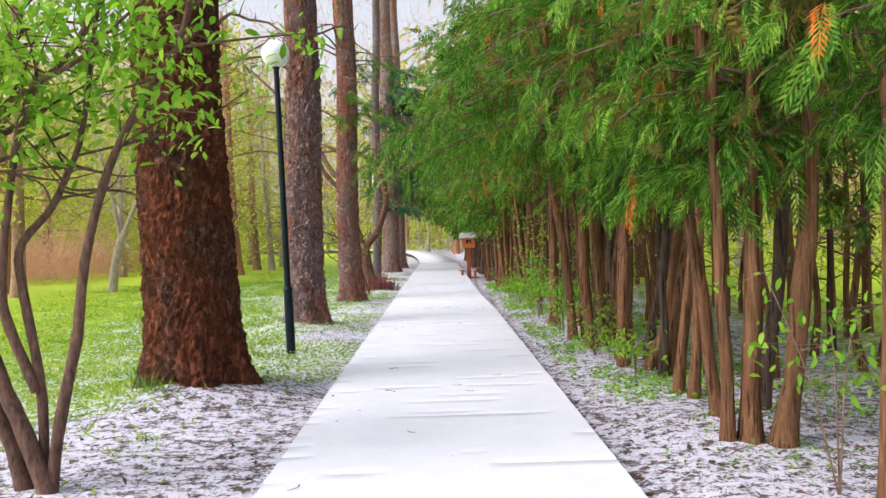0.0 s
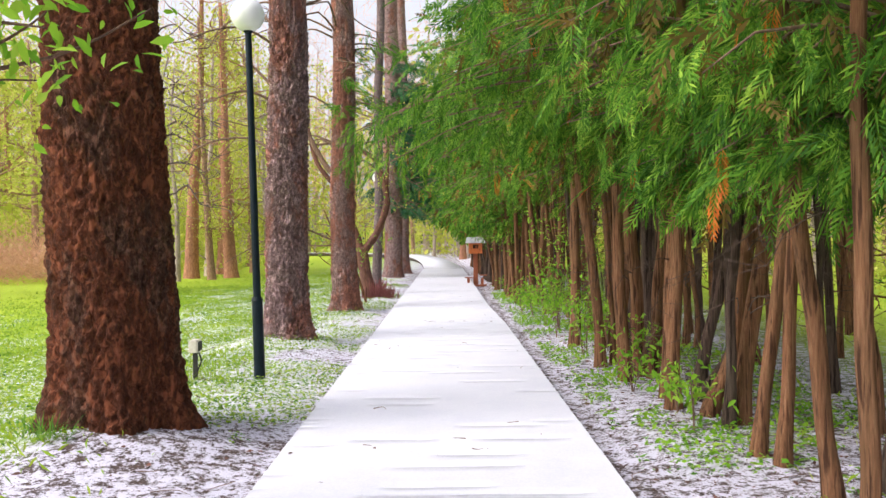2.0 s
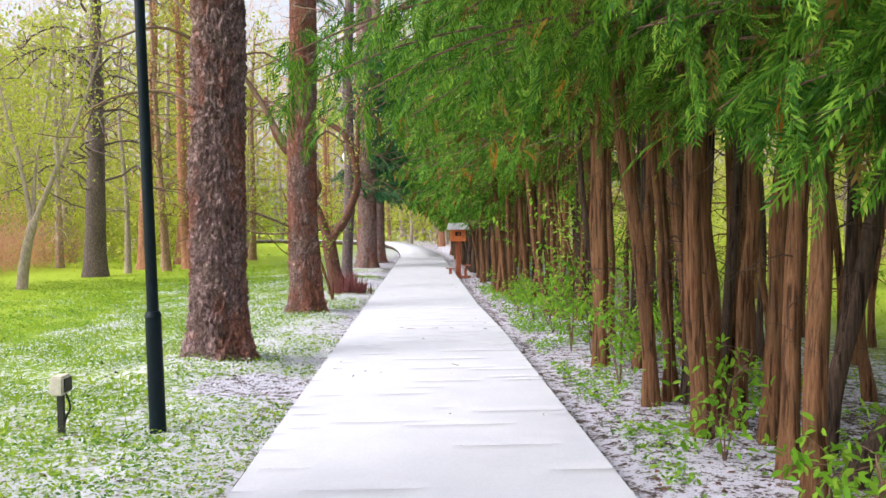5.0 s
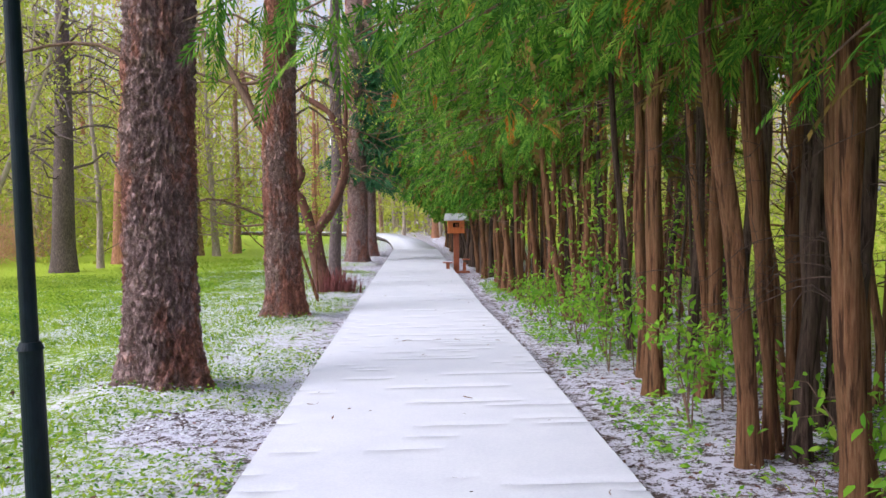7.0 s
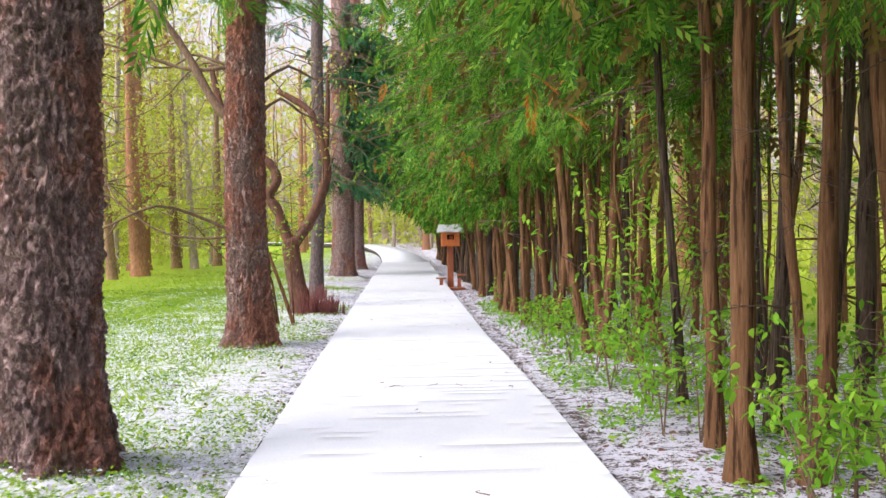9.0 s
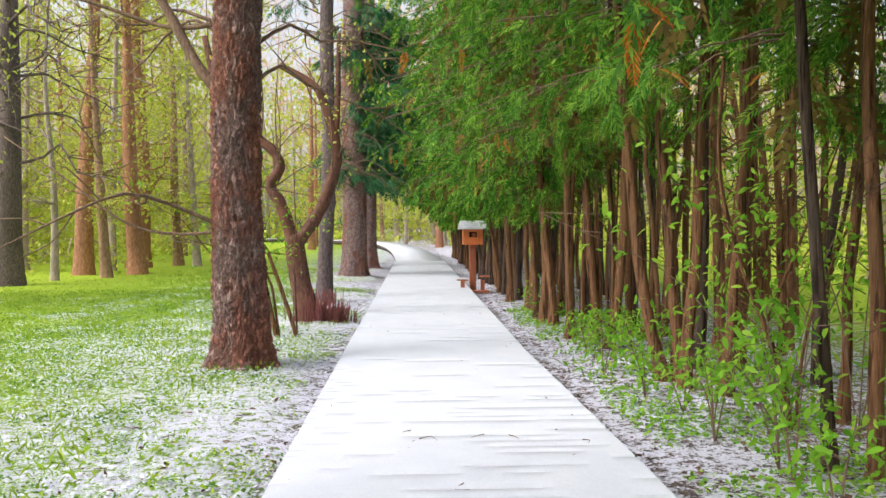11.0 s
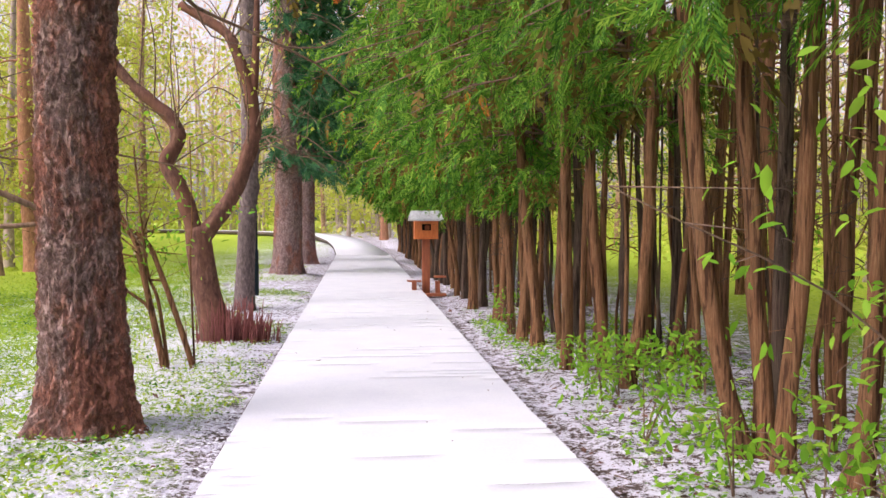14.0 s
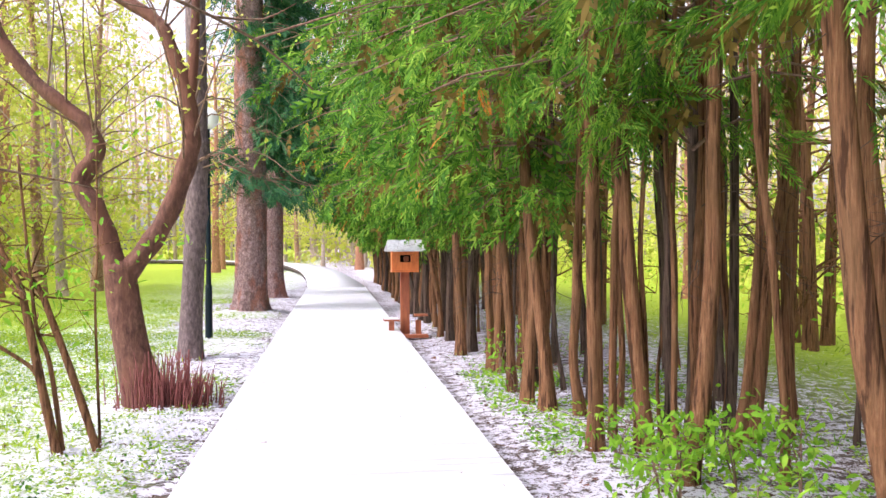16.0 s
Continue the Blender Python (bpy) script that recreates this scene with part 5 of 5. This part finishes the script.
def far_twigs(n):
    """Bare upper twigs of the distant wood against the sky."""
    ang, dist = rng.uniform(-0.75, 0.75, n), rng.uniform(88, 140, n)
    P = np.stack([np.sin(ang) * dist, 8 + np.cos(ang) * dist, 3 + 29 * rng.beta(1.4, 1.4, n)], axis=1)
    D = unit(n) * (1, 1, 0.7) + np.array([0, 0, 0.55])
    shape = (np.array([[0, -0.012, 0], [0.5, -0.008, 0.06], [1, 0, 0.02], [0.5, 0.008, 0.06]]), np.array([[0, 1, 2, 3]]))
    ob = tagged(new("far_twigs", mesh_of("far_twigs", *scattered(shape, P, D, rng.uniform(1.5, 4.5, n), rng.uniform(-1, 1, n)))), "bare beige twigs of the distant wood", "twigs", kind="stuff")
    ob.data.materials.append(RUST_TWIG)


far_twigs(44000)


def thicket(name, label, n, xr, yr, h, mat, size):
    P = np.stack([rng.uniform(*xr, n), rng.uniform(*yr, n), np.abs(rng.normal(size=n)) * h * 0.45], axis=1)
    D = unit(n) * (1, 1, 0.6) + np.array([0, 0, 0.7])
    shape = (np.array([[0, -0.012, 0], [1, 0, 0.02], [1, 0.01, 0], [0, 0.012, 0]]), np.array([[0, 1, 2, 3]])) if mat is RUST_TWIG else LEAF_SHAPE
    ob = tagged(new(name, mesh_of(name, *scattered(shape, P, D, size * rng.uniform(0.5, 1.4, n), rng.uniform(-1, 1, n)))), label, "bushes", kind="stuff")
    ob.data.materials.append(mat)


thicket("bare_thicket", "thicket of bare reddish-brown twigs beyond the lawn", 6500, (-24, -15), (34, 44), 2.0, RUST_TWIG, 0.8)
thicket("yellow_thicket", "yellow-green spring bushes at the bend of the path", 9000, (2.5, 13), (62, 80), 3.2, LEAF_YELLOW, 0.28)
thicket("lawn_edge_thicket", "fresh green bushes at the far lawn edge", 26000, (-34, -12), (46, 64), 6.0, LEAF_YELLOW, 0.22)
thicket("hedge_back_thicket", "yellow-green bushes on the lawn behind hedge", 14000, (9, 26), (22, 60), 2.4, LEAF_YELLOW, 0.2)


# ---- grass and fallen leaves ----
def grass_field():
    n = 170000
    x = np.concatenate([-1.25 - rng.gamma(2.2, 1.7, n // 4 * 3), 1.3 + rng.gamma(2.4, 1.6, n // 4)])
    y = rng.uniform(3.5, 42, len(x))
    clump = np.array([noise.noise((u * 1.6, v * 1.6, 3.3)) + 0.6 * noise.noise((u * 5, v * 5, 1.1)) for u, v in zip(x, y)])
    dense = np.where(x < 0, np.clip((-x - 1.2) / 2.0, 0.15, 1), np.clip((x - 1.0) / 5.0, 0.08, 1))
    hidden = np.array([snowy(u, v) for u, v in zip(x, y)])
    ok = (rng.uniform(size=len(x)) < dense * (0.5 + 0.9 * clump) * (1 - 0.85 * hidden)) & (x > -14) & (x < 11)
    x, y = x[ok], y[ok]
    P = np.array([(u, v, height(u, v) - 0.006) for u, v in zip(x, y)])
    D = np.stack([rng.normal(size=len(x)) * 0.75, rng.normal(size=len(x)) * 0.75, np.full(len(x), 0.8)], axis=1)
    shape = (np.array([[0, -0.09, 0], [0.55, -0.07, 0.05], [1, 0, -0.08], [0.5, 0.09, 0.05]]), np.array([[0, 1, 2, 3]]))
    ob = tagged(new("grass", mesh_of("grass", *scattered(shape, P, D, rng.uniform(0.03, 0.12, len(x)) * (0.8 + 0.5 * rng.uniform(size=len(x)) ** 3), rng.uniform(-1.5, 1.5, len(x))))), "short spring grass poking through snow", "grass", kind="stuff")
    ob.data.materials.append(GRASS)


grass_field()


def herbs(n, name, label, xr, yr, lo, hi, mat, more=0.0):
    x, y = rng.uniform(*xr, n), rng.uniform(*yr, n)
    ok = np.array([noise.noise((u * 1.1, v * 1.1, 8.8)) + 0.7 * noise.noise((u * 3.7, v * 3.7, 5.1)) > 0.7 * snowy(u, v) - more and rng.uniform() < (13 + u) / 8.5 for u, v in zip(x, y)])
    x, y = x[ok], y[ok]
    P = np.array([(u, v, height(u, v) + rng.uniform(0.0, 0.06)) for u, v in zip(x, y)])
    ob = tagged(new(name, mesh_of(name, *scattered(LEAF_SHAPE, P, unit(len(x)) * (1, 1, 0.35), rng.uniform(lo, hi, len(x)), rng.normal(size=len(x)) * 0.5))), label, "plants", kind="stuff")
    ob.data.materials.append(mat)


herbs(110000, "ground_herbs", "low green herbs among snow patches", (-13, -1.12), (5.5, 32), 0.02, 0.05, HERB, 0.22)
herbs(170000, "bright_herbs", "fresh light-green leaves among snow patches", (-13, -1.15), (6.5, 32), 0.018, 0.045, GRASS, 0.25)
herbs(15000, "shade_herbs", "low dark green plants in the hedge litter", (1.3, 4.2), (5, 28), 0.02, 0.05, HERB)
herbs(22000, "verge_herbs", "low bright green plants under the hedge", (1.35, 3.6), (7.5, 27), 0.025, 0.07, LEAF)


def fallen(n, mat, name, label, lo, hi, lift=0.004, xs=None):
    x = rng.uniform(1.12, 3.6, n) * np.where(rng.uniform(size=n) < 0.3, -1, 1) if xs is None else rng.uniform(*xs, n)
    y = rng.uniform(3.5, 32, n)
    P = np.array([(u, v, (height(u, v) if xs is None else DECK + 0.014) + lift) for u, v in zip(x, y)])
    D = unit(n) * (1, 1, 0.2)
    ob = tagged(new(name, mesh_of(name, *scattered(LEAF_SHAPE, P, D, rng.uniform(lo, hi, n), rng.normal(size=n) * 0.35))), label, "leaves", kind="stuff")
    ob.data.materials.append(mat)


fallen(5500, LITTER, "fallen_leaves", "brown fallen leaves in thin snow", 0.02, 0.075)
fallen(42000, LITTER, "litter_scraps", "small dark scraps of leaf and bark in snow", 0.006, 0.024)
fallen(60, LITTER, "fallen_leaves_on_boards", "few brown leaf scraps on the snowy boards", 0.015, 0.04, xs=(-1.0, 1.0))


def fallen_twigs(n):
    bits = []
    for k in range(n):
        on = k % 7 == 0
        x = rng.uniform(-0.9, 0.95) if on else rng.uniform(1.15, 2.8) * (1 if rng.uniform() < 0.7 else -1)
        y = rng.uniform(4, 26)
        z = DECK + 0.016 if on else height(x, y) + 0.01
        az, L = rng.uniform(0, 6.28), rng.uniform(0.05, 0.13) if on else rng.uniform(0.08, 0.3)
        d = np.array([math.cos(az), math.sin(az), 0]) * L
        c = np.array([x, y, z])
        bits.append(tube(bent([c - d / 2, c + np.array([-d[1], d[0], 0.02]) * rng.normal() * 0.25, c + d / 2], 6), np.linspace(0.004, 0.0015, 6), 4))
    ob = tagged(new("fallen_twigs", mesh_of("fallen_twigs", *joined(bits), True)), "thin dark twigs lying on snow", "twigs", kind="stuff")
    ob.data.materials.append(TWIG)


fallen_twigs(130)


def snow_lumps(n, name, label, xr, yr, lo, hi):
    """Small rounded lumps of snow that lie on the herbs and leaves."""
    ring = [(-0.5, -0.1, 0.0), (-0.05, -0.36, 0.0), (0.5, 0.05, 0.0), (0.1, 0.34, 0.0)]
    top = [(x * 0.6, y * 0.65, 0.12) for x, y, _ in ring]
    shape = (np.array(ring + top), np.array([[k, (k + 1) % 4, 4 + (k + 1) % 4, 4 + k] for k in range(4)] + [[4, 5, 6, 7]]))
    x, y = rng.uniform(*xr, n), rng.uniform(*yr, n)
    ok = np.array([rng.uniform() < 0.45 + 0.9 * noise.noise((u * 0.9, v * 0.9, 6.1)) + 0.5 * noise.noise((u * 4, v * 4, 1.7)) - 0.09 * max(0.0, abs(u) - 2.6) for u, v in zip(x, y)])
    x, y = x[ok], y[ok]
    m = len(x)
    P = np.array([(u, v, height(u, v) + 0.002) for u, v in zip(x, y)]) + np.stack([np.zeros(m), np.zeros(m), rng.uniform(0.0, 0.035, m)], axis=1)
    az = rng.uniform(0, 6.28, m)
    D = np.stack([np.cos(az), np.sin(az), rng.normal(size=m) * 0.18], axis=1)
    ob = tagged(new(name, mesh_of(name, *scattered(shape, P, D, rng.uniform(lo, hi, m), rng.normal(size=m) * 0.2), True)), label, "snow", kind="stuff")
    ob.data.materials.append(SNOW)


snow_lumps(75000, "snow_flecks", "small flecks of snow on the lawn's herbs", (-9.5, -1.08), (8, 30), 0.012, 0.036)
snow_lumps(62000, "lawn_snow", "thicker flecks of snow between the herbs", (-6.5, -1.08), (13, 33), 0.014, 0.046)
snow_lumps(12000, "hedge_snow_flecks", "small flecks of snow on the litter under hedge", (1.1, 3.6), (10, 27), 0.008, 0.024)

# ---- the boards, one by one ----
bm = box_bm((WIDE, PITCH - 0.008, 0.032), (0, 0, -0.016), 0.003)
board_mesh = bpy.data.meshes.new("board")
bm.to_mesh(board_mesh)
bm.free()
board_mesh.materials.append(BOARD)
for k in range(count):
    y = y_first + (k + 0.5) * PITCH
    if y < 3.2:
        continue
    ob = new("board", board_mesh)
    ob.parent = walkway
    lo, hi = deck_span(y)
    ob.matrix_basis = pose((lo + hi) / 2 + rng.normal() * 0.006, y, DECK - abs(rng.normal()) * 0.0012, 0, 0, rng.normal() * 0.04) @ Matrix.Diagonal(((hi - lo) / WIDE, 1, 1, 1))
bits = []
for k in range(count):
    y = y_first + (k + 0.5) * PITCH
    if y < 3.2:
        c = np.array([(sx * WIDE / 2, y + sy * (PITCH / 2 - 0.004), DECK + z) for z in (-0.032, 0) for sx, sy in ((-1, -1), (1, -1), (1, 1), (-1, 1))])
        bits.append((c, base))
tagged(part_of("near_boards", *joined(bits), BOARD, walkway), kind="stuff")
